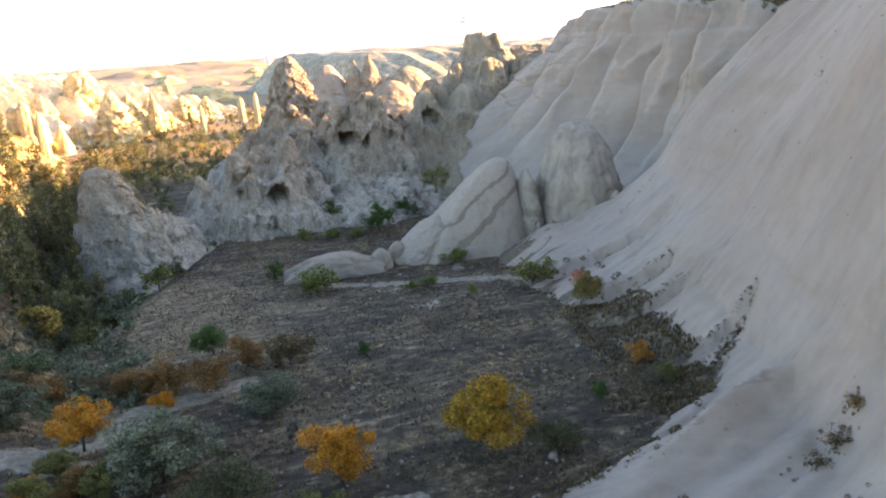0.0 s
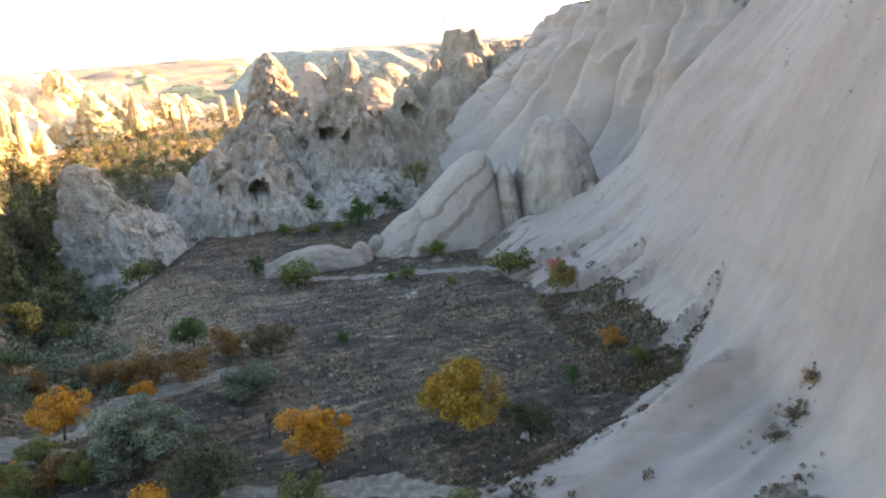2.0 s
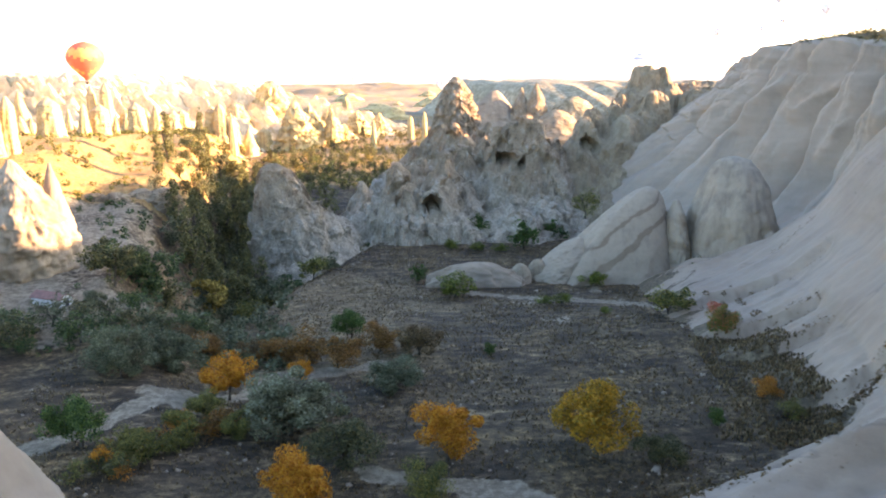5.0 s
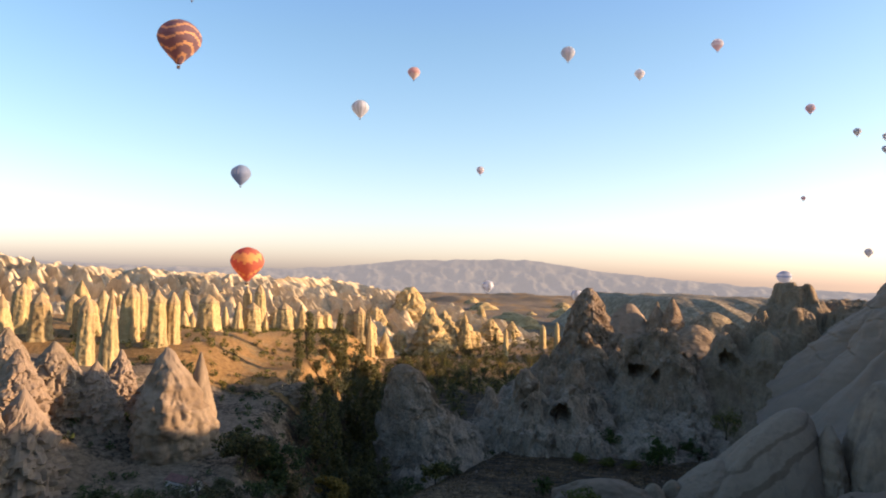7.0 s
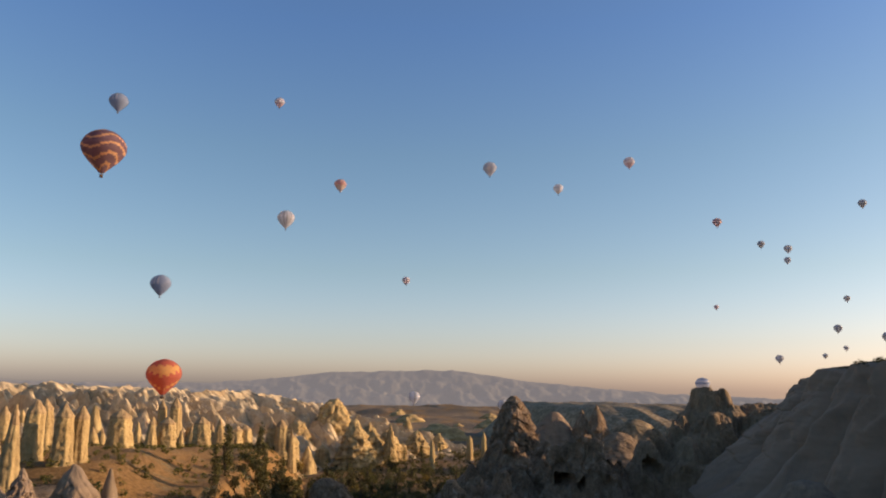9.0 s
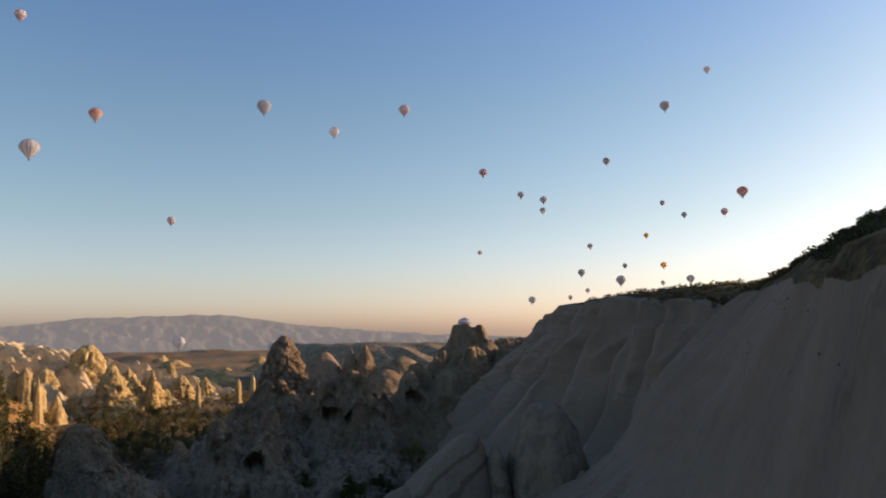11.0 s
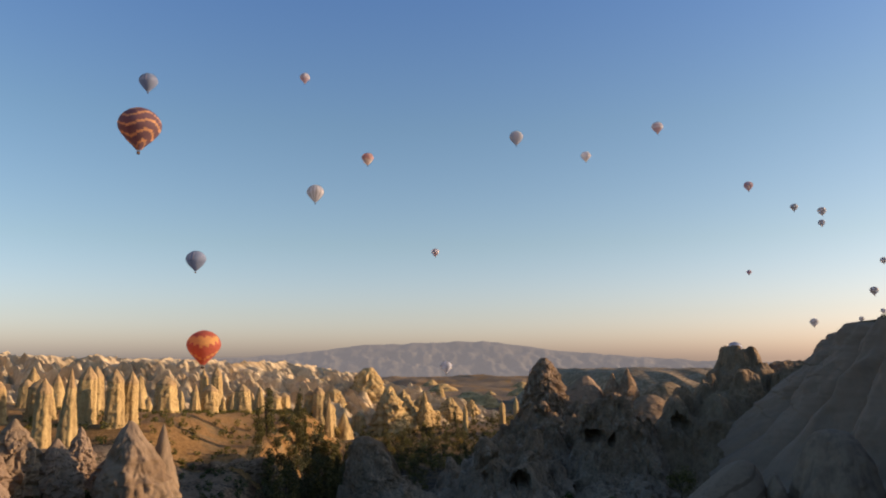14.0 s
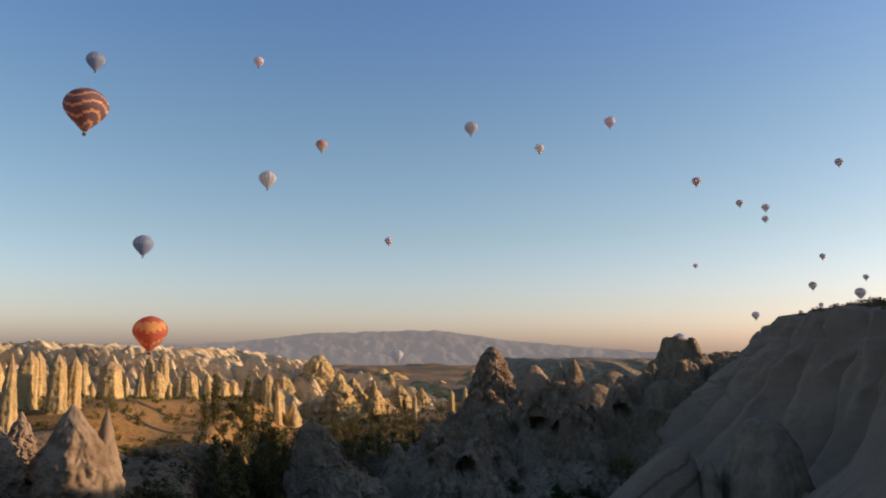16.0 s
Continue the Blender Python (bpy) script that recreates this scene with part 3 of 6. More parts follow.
def cliff_shape(s, v):
    """n and z at s along the cliff and v up its profile (0 foot, 1 rim, 2 far back on the hill)."""
    s, v = np.broadcast_arrays(np.asarray(s, float), np.asarray(v, float))
    z = np.interp(v, CLIFF_V, CLIFF_Z)
    n = np.interp(v, CLIFF_V, CLIFF_N[0][1])
    for (s0, n0), (s1, n1) in zip(CLIFF_N[:-1], CLIFF_N[1:]):
        k = np.clip((s - s0) / (s1 - s0), 0, 1)
        k = k * k * (3 - 2 * k) if s1 in (3, 57, 87, 194, 330) else k
        n = n + k * (np.interp(v, CLIFF_V, n1) - np.interp(v, CLIFF_V, n0))
    wall = step(89, 95, s) * (1 - step(190, 202, s))
    n = n + step(0.34, 0.12, v) * np.interp(s, (-60, -28, -20, -12, -4, 6, 14, 24, 42, 58), (-10, -14, -12, -6, 0.5, 6, 6, 4, 2, 0))
    # the scrubby hill behind the rim
    z = z + 8.5 * (1 - step(70, 98, s)) * step(1.0, 1.3, v) * (1 - step(1.5, 2.0, v))
    z = z + np.interp(s, RIM_S, RIM_Z) * step(0.6, 1.0, v)
    body = step(0.1, 0.35, v) * (1 - step(1.0, 1.15, v))
    high = step(0.25, 1.0, v)
    # gullies wander as they come down and the ribs between them run out on the apron
    bent = s + 1.6 * perlin(s / 16, z / 18, 6) * (1 - high) + 0.10 * (z - 45) + 0.7 * perlin(s / 5, z / 9, 2)
    near, deep, reach = gully_and_rib(bent)
    cut = np.exp(-((near / (0.2 + 0.16 * high)) ** 2))
    n = n + body * wall * (deep * cut * (0.30 + 0.55 * step(0.4, 1.0, v)) - reach * near * (0.45 + 0.75 * step(0.2, 0.75, v)))
    z = z - wall * (0.45 * deep * cut + 1.6 * (1 - near)) * step(0.8, 1.0, v) * (1 - step(1.02, 1.2, v))
    # side flutes of each rib, forked upwards
    fork = bent / 7.3 + 0.35 * perlin(s / 20, z / 14, 9)
    n = n - body * wall * (2.6 * ridged(fork, z / 34, 2, 4) * step(0.25, 0.7, v) + 1.1 * ridged(s / 2.7, z / 20, 5, 3) * step(0.4, 0.9, v))
    # broken rock on the buttress at the far end
    rough = step(150, 166, s) * (1 - step(196, 205, s)) * step(0.35, 0.6, v) * (1 - step(1.0, 1.1, v))
    face, gap = facets(s / 5.5, n / 6.5, z / 6)
    n = n - rough * (1.7 * face + 1.0 * (np.minimum(gap, 0.25) - 0.12) + 0.7 * fbm(s / 2.4, z / 3.0, 4, 3))
    # folds of the smooth near face: long slanting creases and rounded swells, deeper towards the top
    fold = s + 0.30 * z + 2.2 * perlin(s / 26, z / 30, 1)
    crease = ridged(fold / 17, z / 60, 3, 2)
    n = n + body * (1 - wall) * ((0.5 + 0.9 * high) * fbm(fold / 24, z / 60, 3, 2) - (0.5 + 1.2 * high) * crease + 0.22 * fbm(fold / 4, z / 18, 5, 3))
    n = n - body * (1 - wall) * 0.9 * ridged(fold / 6.5 + 3, z / 40, 8, 2) * step(0.62, 1.0, v) * step(30, 60, s)
    n = n + body * wall * (1.2 * fbm(s / 18, z / 30, 1, 3) + 0.35 * fbm(s / 4, z / 8, 5, 3))
    # beds that stand proud: a line at mid height and a yellowish one below the rim
    bed = z + 1.2 * perlin(s / 30, 1, 4)
    n = n - body * (0.5 * step(26.6, 26.0, bed) * step(56, 64, s) * (1 - step(100, 120, s)) + 1.0 * step(42.6, 41.4, bed) * wall * step(-0.3, 0.2, perlin(s / 9, 5, 2)))
    n = n + body * wall * 0.5 * fbm(s / 6, z / 6, 12, 4)
    foot = step(0.5, 0.22, v) * step(0.0, 0.05, v)
    slope = 1 - step(84, 91, s)
    lobe = s - 0.55 * n + 1.6 * fbm(s / 14, n / 14, 4, 2)
    z = z + slope * foot * (0.9 * ridged(lobe / 12, n / 60, 2, 2) + 0.7 * ridged(lobe / 4.6, n / 40, 7, 3) + 0.25 * ridged(lobe / 1.9, n / 22, 3, 2))
    z = z - 2.2 * pocket_depth(s, n, v)
    # the crest that runs down from the cliff and the washed groove beside it
    crest = s - np.interp(n, (-25, -18, -12, -5, 3, 10), (-19.5, -15.5, -11.8, -8, -6.2, -6))
    z = z + foot * ((0.8 + 3.8 * step(-24, -7, n)) * np.exp(-np.abs(crest) / 2.6) - 1.1 * np.exp(-(((crest + 5) / 2) ** 2)) + 0.45 * ridged((s - 0.65 * n) / 4.5, n / 50, 6, 2) * step(4, -2, s))
    z = z + 0.8 * fbm(s / 6, n / 6, 8, 4) * step(1.0, 1.2, v) + 0.2 * fbm(s / 3, n / 3, 2, 2) * (1 - body)
    return n, z


def build_cliff():
    s = np.concatenate([np.arange(-95, 84, 0.6), np.arange(84, 200, 0.3), np.arange(200, 330, 1.2)])
    v = np.concatenate([np.linspace(0, 0.4, 80), np.linspace(0.405, 1.02, 150), np.linspace(1.03, 2.0, 40)])
    vv, ss = np.meshgrid(v, s, indexing="ij")
    n, z = cliff_shape(ss, vv)
    x, y = cliff_plan(ss, n)
    # a skirt runs down all round, so that the hill is closed behind
    x, y, z = (np.pad(q, 1, mode="edge") for q in (x, y, z))
    z[0], z[-1], z[:, 0], z[:, -1] = -90, -90, -90, -90
    ss, vv, n = (np.pad(q, 1, mode="edge") for q in (ss, vv, n))
    s, v = np.pad(s, 1, mode="edge"), np.pad(v, 1, mode="edge")
    me = grid_mesh("cliff", np.stack([x, y, z], -1).reshape(-1, 3), len(v), len(s))
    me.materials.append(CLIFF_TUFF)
    me.materials.append(SCRUB)
    layer = me.attributes.new("apron", "FLOAT", "POINT")
    strip = 0.30 * fbm((ss - 0.55 * n) / 4.5, n / 30, 9, 3)
    low = np.interp(ss, (-60, -34, -27, -18, -6, 3, 26, 38, 60), (0.5, 0.6, 0.46, 0.36, 0.42, 0.8, 0.76, 0.6, 0.5))
    apron = low * (1 - step(0.1, 0.36, vv + 0.06 * (1 - step(-6, 3, ss)) + 0.1 * step(26, 44, ss))) * (1 - step(84, 96, ss)) + strip * (1 - step(0.25, 0.42, vv))
    apron = np.maximum(apron, 0.95 * np.exp(-(((ss + 31) / 6) ** 2) - (((n + 8) / 4) ** 2)))
    layer.data.foreach_set("value", np.clip(apron, 0, 1).astype(np.float32).ravel())
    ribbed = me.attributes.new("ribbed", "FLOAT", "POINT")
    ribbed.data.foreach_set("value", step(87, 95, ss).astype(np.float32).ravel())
    fan = me.attributes.new("fan", "FLOAT", "POINT")
    fan.data.foreach_set("value", (0.3 * (1 - step(0.3, 0.46, vv)) * (1 - step(80, 95, ss)) + 0.7 * step(0.02, 0.3, pocket_depth(ss, n, vv))).astype(np.float32).ravel())
    edge = 1.0 + 0.035 * fbm(s / 12, 0, 4, 3) - 0.075 * (1 - step(35, 85, s)) + 0.03 * step(84, 96, s)
    idx = (0.5 * (v[:-1] + v[1:]))[:, None] > 0.5 * (edge[:-1] + edge[1:])[None, :]
    me.polygons.foreach_set("material_index", idx.ravel().astype(np.int32))
    me.update()
    tagged(new("cliff", me), "smooth white tuff cliff with eroded ribs and scrubby rim", "cliff", kind="structure")


build_cliff()


# ---- rocks ----
def rock_form(x, y, zb, zt, rx, ry, turn=0, prof=((0, 1), (0.5, 0.72), (0.85, 0.38), (1, 0.1)), lean=(0, 0), amp=0.15, freq=1.0, ribs=0, rib_amp=0.1, seed=0, rows=56, cols=84,
              caves=(), sharp=0.0, blocks=0.0, sink=3.0):
    """Vertices round an upright axis at (x, y): a radius that follows prof from foot to tip, broken by noise and ribs; caves are (angle, height, width, tall, deep) hollows."""
    h = zt - zb
    t = np.linspace(-sink / h, 1, rows)
    th = np.linspace(0, 2 * math.pi, cols, endpoint=False)
    tt, aa = np.meshgrid(t, th, indexing="ij")
    r = np.interp(tt, [p[0] for p in prof], [p[1] for p in prof])
    r = np.where(tt < 0, r * (1 - tt * 0.4), r)
    cx, cy = np.cos(aa), np.sin(aa)
    size = max(rx, ry)
    q = freq * 2.2
    px, py, pz = cx * r * q + seed * 3.1, cy * r * q + seed * 1.7, tt * q * h / size
    n = fbm(px, py, pz, 5, 0.55)
    if sharp:
        n = n * (1 - sharp) + sharp * (0.6 - 2 * np.abs(fbm(px * 1.3, py * 1.3, pz * 0.8 + 5, 4, 0.5)))
    grow = 1 + amp * n
    if blocks:
        crack = 0.42 - np.abs(fbm(px * 1.7 + 2, py * 1.7, pz * 0.55 + 4, 4, 0.5))
        wx, wy, wz = px * 3.4 + 0.4 * n, py * 3.4, pz * 2.3
        face, gap = facets(wx * 0.62, wy * 0.62, wz * 0.7)
        small, split = facets(wx * 1.7, wy * 1.7, wz * 1.5)
        ledge = np.abs((pz * 2.1 + 0.8 * n) % 1 * 2 - 1) - 0.5
        grow = grow + blocks * (0.4 * crack + 0.75 * face + 0.3 * (np.minimum(gap, 0.25) - 0.12) + 0.26 * small + 0.12 * (np.minimum(split, 0.2) - 0.1) + 0.04 * ledge)
    if ribs:
        grow = grow + rib_amp * (np.abs(((aa * ribs / (2 * math.pi) + 0.3 * perlin(cx * 2 + seed, cy * 2, tt * 2)) % 1) * 2 - 1) - 0.5) * (1 - 0.5 * tt)
    for a0, t0, w, tall, deep in caves:
        da = np.angle(np.exp(1j * (aa - radians(a0 - turn)))) / radians(w)
        dz = (tt - t0) / tall
        grow = grow - deep * (1 - step(0.75, 1.0, np.sqrt(da**2 + np.where(dz > 0, dz**2, (dz * 0.8) ** 2))))
    r = r * grow
    lx, ly = cx * r * rx, cy * r * ry
    c, s = math.cos(radians(turn)), math.sin(radians(turn))
    up = np.clip(tt, 0, 1)
    gx = lx * c - ly * s + lean[0] * up**1.3
    gy = lx * s + ly * c + lean[1] * up**1.3
    gz = tt * h + 0.04 * h * amp * 4 * perlin(px * 1.5, py * 1.5, pz + 9) * up
    gz = np.where(tt >= 1, gz[-1].mean(), gz)
    return np.stack([gx, gy, gz], -1).reshape(-1, 3), rows, cols


def rock_thing(name, label, material, x, y, zb, zt, rx, ry, category="rock", group="", flat=False, **kw):
    verts, rows, cols = rock_form(x, y, zb, zt, rx, ry, **kw)
    verts = np.concatenate([verts, np.repeat(verts[-cols:].mean(0)[None], cols, 0)])
    me = grid_mesh(name, verts, rows + 1, cols, True)
    me.materials.append(material)
    if flat:
        me.polygons.foreach_set("use_smooth", np.zeros(len(me.polygons), bool))
    ob = new(name, me)
    ob.location = (x, y, zb)
    return tagged(ob, label, category, group)


CONE = ((0, 1), (0.3, 0.85), (0.6, 0.55), (0.85, 0.25), (1, 0.05))
BLUNT = ((0, 1), (0.45, 0.9), (0.75, 0.68), (0.92, 0.42), (1, 0.15))
CRAG = ((0, 1), (0.25, 0.9), (0.5, 0.66), (0.75, 0.48), (0.92, 0.3), (1, 0.1))

# the big crag in the middle of the valley: one mass of pinnacles and buttresses
crag = new("crag")
crag.location = (38, 240, -6)
tagged(crag, "jagged grey-brown tuff crag with cave mouths", "crag")


def crag_part(name, parent, label, x, y, zb, zt, rx, ry, rows=96, cols=140, material=None, flat=False, **kw):
    kw.setdefault("sharp", 0.35)
    kw.setdefault("blocks", 0.45)
    kw.setdefault("amp", 0.26)
    kw.setdefault("freq", 1.3)
    verts, rows, cols = rock_form(x, y, zb, zt, rx, ry, rows=rows, cols=cols, **kw)
    verts = np.concatenate([verts, np.repeat(verts[-cols:].mean(0)[None], cols, 0)])
    me = grid_mesh(name, verts, rows + 1, cols, True)
    if flat:
        me.polygons.foreach_set("use_smooth", np.zeros(len(me.polygons), bool))
    me.materials.append(material or CRAGGY)
    ob = new(name, me)
    ob.parent = parent
    ob.location = Vector((x, y, zb)) - parent.location
    return tagged(ob, label)


SLOPE = ((0, 1), (0.2, 0.84), (0.45, 0.62), (0.7, 0.42), (0.9, 0.24), (1, 0.08))


def crag_slopes(name, parent, label, x0, x1, y0, y1, heads, floor_z, hollows=(), cell=0.5, seed=0.0, rough=1.0, material=None):
    """A mass of rock heads run together: each head is (x, y, top, fall, flat); hollows are cave mouths (x, y, z, wide, tall, deep) driven in along +y."""
    xs, ys = np.arange(x0, x1, cell), np.arange(y0, y1, cell)
    yy, xx = np.meshgrid(ys, xs, indexing="ij")
    wx = xx + 3.2 * fbm(xx / 13, yy / 13, 1 + seed, 3) + 0.9 * fbm(xx / 3.6, yy / 3.6, 2 + seed, 3)
    wy = yy + 3.2 * fbm(xx / 13, yy / 13, 6 + seed, 3) + 0.9 * fbm(xx / 3.6, yy / 3.6, 9 + seed, 3)
    z = np.full(xx.shape, -30.0)
    for hx, hy, top, fall, flat in heads:
        d = np.hypot(wx - hx, (wy - hy) * 1.1)
        d = np.sqrt(np.maximum(d - flat, 0) ** 2 + 0.6) - 0.77
        z = np.maximum(z, top - fall * d * (1 - 0.25 * np.clip(d / 26, 0, 1)))
    z = z + rough * (2.2 * ridged(xx / 12, yy / 12, seed + 2, 3))
    f1, f2 = cells(wx / 6.5, wy / 6.5, z / 9 + seed)
    z = z + rough * 1.6 * (np.minimum(f2 - f1, 0.4) - 0.2)
    # beds weather into sheer faces and benches, each block at its own level
    lift = 2.2 * fbm(xx / 9, yy / 9, 31 + seed, 2)
    for tall, share in ((8.5, 0.3), (3.1, 0.22)):
        q = (z + lift) / tall
        z = z * (1 - share) + share * (tall * (np.floor(q) + step(0.5, 0.98, q % 1)) - lift)
    edge = np.minimum.reduce([xx - x0, x1 - xx, yy - y0, y1 - yy])
    z = np.maximum(z * step(0, 5, edge) + (floor_z - 4) * (1 - step(0, 5, edge)), floor_z - 4)
    # blocks and joints stand out along the normal of the slope
    dzy, dzx = np.gradient(z, cell)
    long = np.sqrt(dzx**2 + dzy**2 + 1)
    face, gap = facets(xx / 8.0, yy / 8.0, z / 9 + seed + 3)
    small, split = facets(xx / 3.0, yy / 3.0, z / 3.6 + seed)
    out = rough * (2.3 * face + 1.6 * (np.minimum(gap, 0.16) - 0.1) + 0.85 * small + 0.7 * (np.minimum(split, 0.16) - 0.1) + 0.25 * fbm(xx / 2, yy / 2, z / 2 + 7, 3)) * step(1, 6, edge)
    px, py, pz = xx - out * dzx / long, yy - out * dzy / long, z + out / long
    for cx, cz, wide, tall, deep in hollows:
        # the mouth opens on the face towards -y
        col = np.argmin(np.abs(xs - cx))
        row = int(np.argmax(z[:, col] > cz))
        cy = ys[row]
        rise = (pz - cz) / tall
        q = np.sqrt(((px - cx) / wide) ** 2 + np.where(rise > 0, rise, rise * 1.8) ** 2) + 0.12 * fbm(xx / 2, yy / 2, 5, 2)
        near = np.abs(py - cy) < 6
        py = py + np.where(near, 1.6 * deep * (1 - step(0.7, 1.0, q)), 0)
    verts = np.stack([px - parent.location.x, py - parent.location.y, pz - parent.location.z], -1).reshape(-1, 3)
    me = grid_mesh(name, verts, len(ys), len(xs))
    me.polygons.foreach_set("use_smooth", np.zeros(len(me.polygons), bool))
    me.materials.append(material or CRAGGY)
    ob = new(name, me)
    ob.parent = parent
    return tagged(ob, label)


HEADS = ((40, 284, 27, 1.35, 2), (57, 237, 28.5, 2.0, 1.5), (51, 238, 25.5, 2.0, 1), (29, 227, 17, 1.8, 1), (13, 212, 16.5, 2.2, 0.8), (26, 211, 13.5, 2.0, 1.5), (4, 225, 9, 1.7, 0.5), (36, 258, 24, 1.6, 1), (49, 268, 23, 1.6, 1), (60, 260, 25, 1.7, 1),
         (21, 237, 16, 1.9, 0.5), (68, 240, 21.5, 2.2, 1), (48, 212, 5, 0.9, 0), (60, 218, 5, 1.0, 0), (46, 248, 22, 1.7, 0.5), (37, 240, 19, 1.7, 0.5), (31, 270, 22, 1.8, 0.5))
crag_slopes("rock_slope", crag, "weathered slopes of the crag", -14, 84, 188, 306, HEADS, -8, ((49, 14.5, 3.4, 2.4, 5.5), (53.5, 13.4, 1.4, 1.5, 4), (22.5, 4.6, 3.0, 3.4, 5.5), (33, 18, 4.0, 4.2, 3.0), (13, 6, 1.0, 0.9, 2)), rough=0.8)
crag_part("pinnacle", crag, "tallest pinnacle with a notched head", 39.7, 285, 8, 39.6, 8.4, 8.4, prof=((0, 1.7), (0.3, 1.25), (0.5, 1.0), (0.7, 0.76), (0.84, 0.56), (0.94, 0.36), (1, 0.12)), seed=1, amp=0.12, freq=0.8, blocks=0.22, flat=True, ribs=5, rib_amp=0.15, rows=110, caves=((252, 0.2, 24, 0.1, 0.4),))

dove = new("dovecote_rock")
dove.location = (-15, 201, -14)
tagged(dove, "isolated white rock with a brown weathered head", "rock")
crag_part("rock_body", dove, "sheer block with a brown weathered head", -15.2, 201, -15, 18.0, 11.4, 6.5, turn=-14, prof=((0, 1.05), (0.3, 1.0), (0.48, 0.9), (0.62, 0.75), (0.76, 0.6), (0.88, 0.5), (0.96, 0.38), (1, 0.12)), lean=(-5.6, 0), seed=23, amp=0.1, freq=0.6, blocks=0.24, sharp=0.15, flat=True, ribs=5, rib_amp=0.1, rows=110, cols=150)
crag_slopes("shoulder", dove, "", -28, 16, 182, 228, ((-9, 204, 6.5, 1.4, 1), (-3, 209, 1.8, 1.2, 1), (3, 214, 2.0, 1.2, 1), (10, 217, 6, 1.4, 0.5)), -13, (), 0.4, 3.0, 0.45)

# rock towards the cliff
spur = new("rock_spur")
spur.location = (100, 256, 0)
tagged(spur, "rough grey rock spur running off the cliff", "rock")
crag_slopes("rock_slope", spur, "weathered slopes of the spur", 64, 150, 214, 312, ((79, 246, 27, 1.8, 2), (84, 253, 30, 1.6, 1), (93, 246, 29, 1.4, 1), (104, 254, 35, 1.5, 1), (112, 273, 43.4, 1.7, 4.8), (122, 240, 34, 1.3, 1), (128, 258, 37, 1.3, 5), (97, 262, 33, 1.5, 1), (136, 280, 38.5, 1.3, 9)), -6, ((79, 17, 3.6, 3.8, 3.5),), 0.5, 8.0, 0.42, SPUR_ROCK)

# boulders and broken teeth down the crest of the buttress that hides the spur's foot
for n in range(16):
    k = n / 15
    along = 183 + 4 * math.sin(n * 2.4)
    into, high = cliff_shape(np.array(along), np.array(0.16 + 0.8 * k))
    bx, by = cliff_plan(along, float(into) + 1.5 + math.cos(n * 3.1))
    w = 3.6 + 1.2 * math.sin(n * 1.3)
    crag_part("rock_tooth", spur, "", bx, by, float(high) - 7, float(high) + 1.2 + 1.3 * math.sin(n * 1.7), w, w * 1.4, prof=((0, 1), (0.4, 0.95), (0.7, 0.7), (0.9, 0.4), (1, 0.1)), turn=40 * math.sin(n), lean=(1.5, 0), seed=60 + n, rows=34, cols=48, blocks=0.16, sharp=0.3, amp=0.2, material=SPUR_ROCK)

# white cones against the cliff
cones = new("white_cones")
cones.location = (72, 163, -8)
tagged(cones, "smooth white tuff cones with brown bands, leaning on the cliff", "rock")
SMOOTH = dict(sharp=0.0, blocks=0.05, material=LAYERED)
crag_part("cone", cones, "broad cone crossed by a brown band", 60.5, 162, -9, 15.8, 17, 11, turn=8, prof=((0, 1), (0.25, 0.9), (0.5, 0.7), (0.75, 0.46), (0.9, 0.28), (0.97, 0.16), (1, 0.05)), lean=(9.5, 3), seed=10, **{**SMOOTH, "amp": 0.04, "freq": 0.7, "ribs": 5, "rib_amp": 0.16, "blocks": 0.03, "material": STRIPED})
crag_part("cone", cones, "tall rounded cone with dark runs", 88.5, 158, -9, 23.0, 11.2, 13, prof=((0, 1), (0.3, 0.94), (0.6, 0.8), (0.8, 0.64), (0.92, 0.46), (0.98, 0.3), (1, 0.12)), lean=(1.0, 4), seed=11, **{**SMOOTH, "amp": 0.06, "freq": 0.8, "ribs": 7, "rib_amp": 0.16, "blocks": 0.04, "material": BANDED})
crag_part("cone", cones, "slim spur between the two", 75.6, 160, -8, 13.0, 3.6, 6, prof=((0, 1), (0.5, 0.85), (0.8, 0.6), (1, 0.15)), lean=(0.4, 2), seed=12, **{**SMOOTH, "amp": 0.08})
crag_part("cone", cones, "", 47.5, 161, -8, 4.5, 8.5, 7, prof=((0, 1), (0.4, 0.86), (0.7, 0.62), (0.9, 0.34), (1, 0.1)), lean=(5, 1), seed=13, **{**SMOOTH, "amp": 0.08})
rock_thing("white_ledge", "low rounded white tuff ledge in the field", TUFF, 27.5, 157, -7.5, 0.6, 12, 3.6, turn=-6, prof=BLUNT, amp=0.2, freq=1.4, seed=14, rows=50, cols=120)
rock_thing("boulder", "small rounded boulder on the white ledge", TUFF_BAND, 38, 158, -5, -0.3, 2.9, 2.2, prof=BLUNT, amp=0.14, seed=15, rows=30, cols=40, sink=1)
rock_thing("boulder", "small rounded boulder on the white ledge", TUFF_BAND, 42.5, 160, -5, 0.2, 2.6, 2.0, prof=BLUNT, amp=0.14, seed=29, rows=30, cols=40, sink=1)
rock_thing("boulder", "pale boulder lodged at the cliff foot", TUFF, 92.6, 148.6, 3.4, 8.0, 1.6, 1.6, prof=((0, 0.6), (0.3, 1), (0.7, 0.95), (1, 0.2)), amp=0.1, seed=19, rows=30, cols=40, sink=1)

# left bank
rock_thing("fairy_chimney", "slim pale cone behind the broad one", TUFF_BAND, -54, 138, 8, 26.6, 4, 4, prof=CONE, amp=0.12, seed=28)

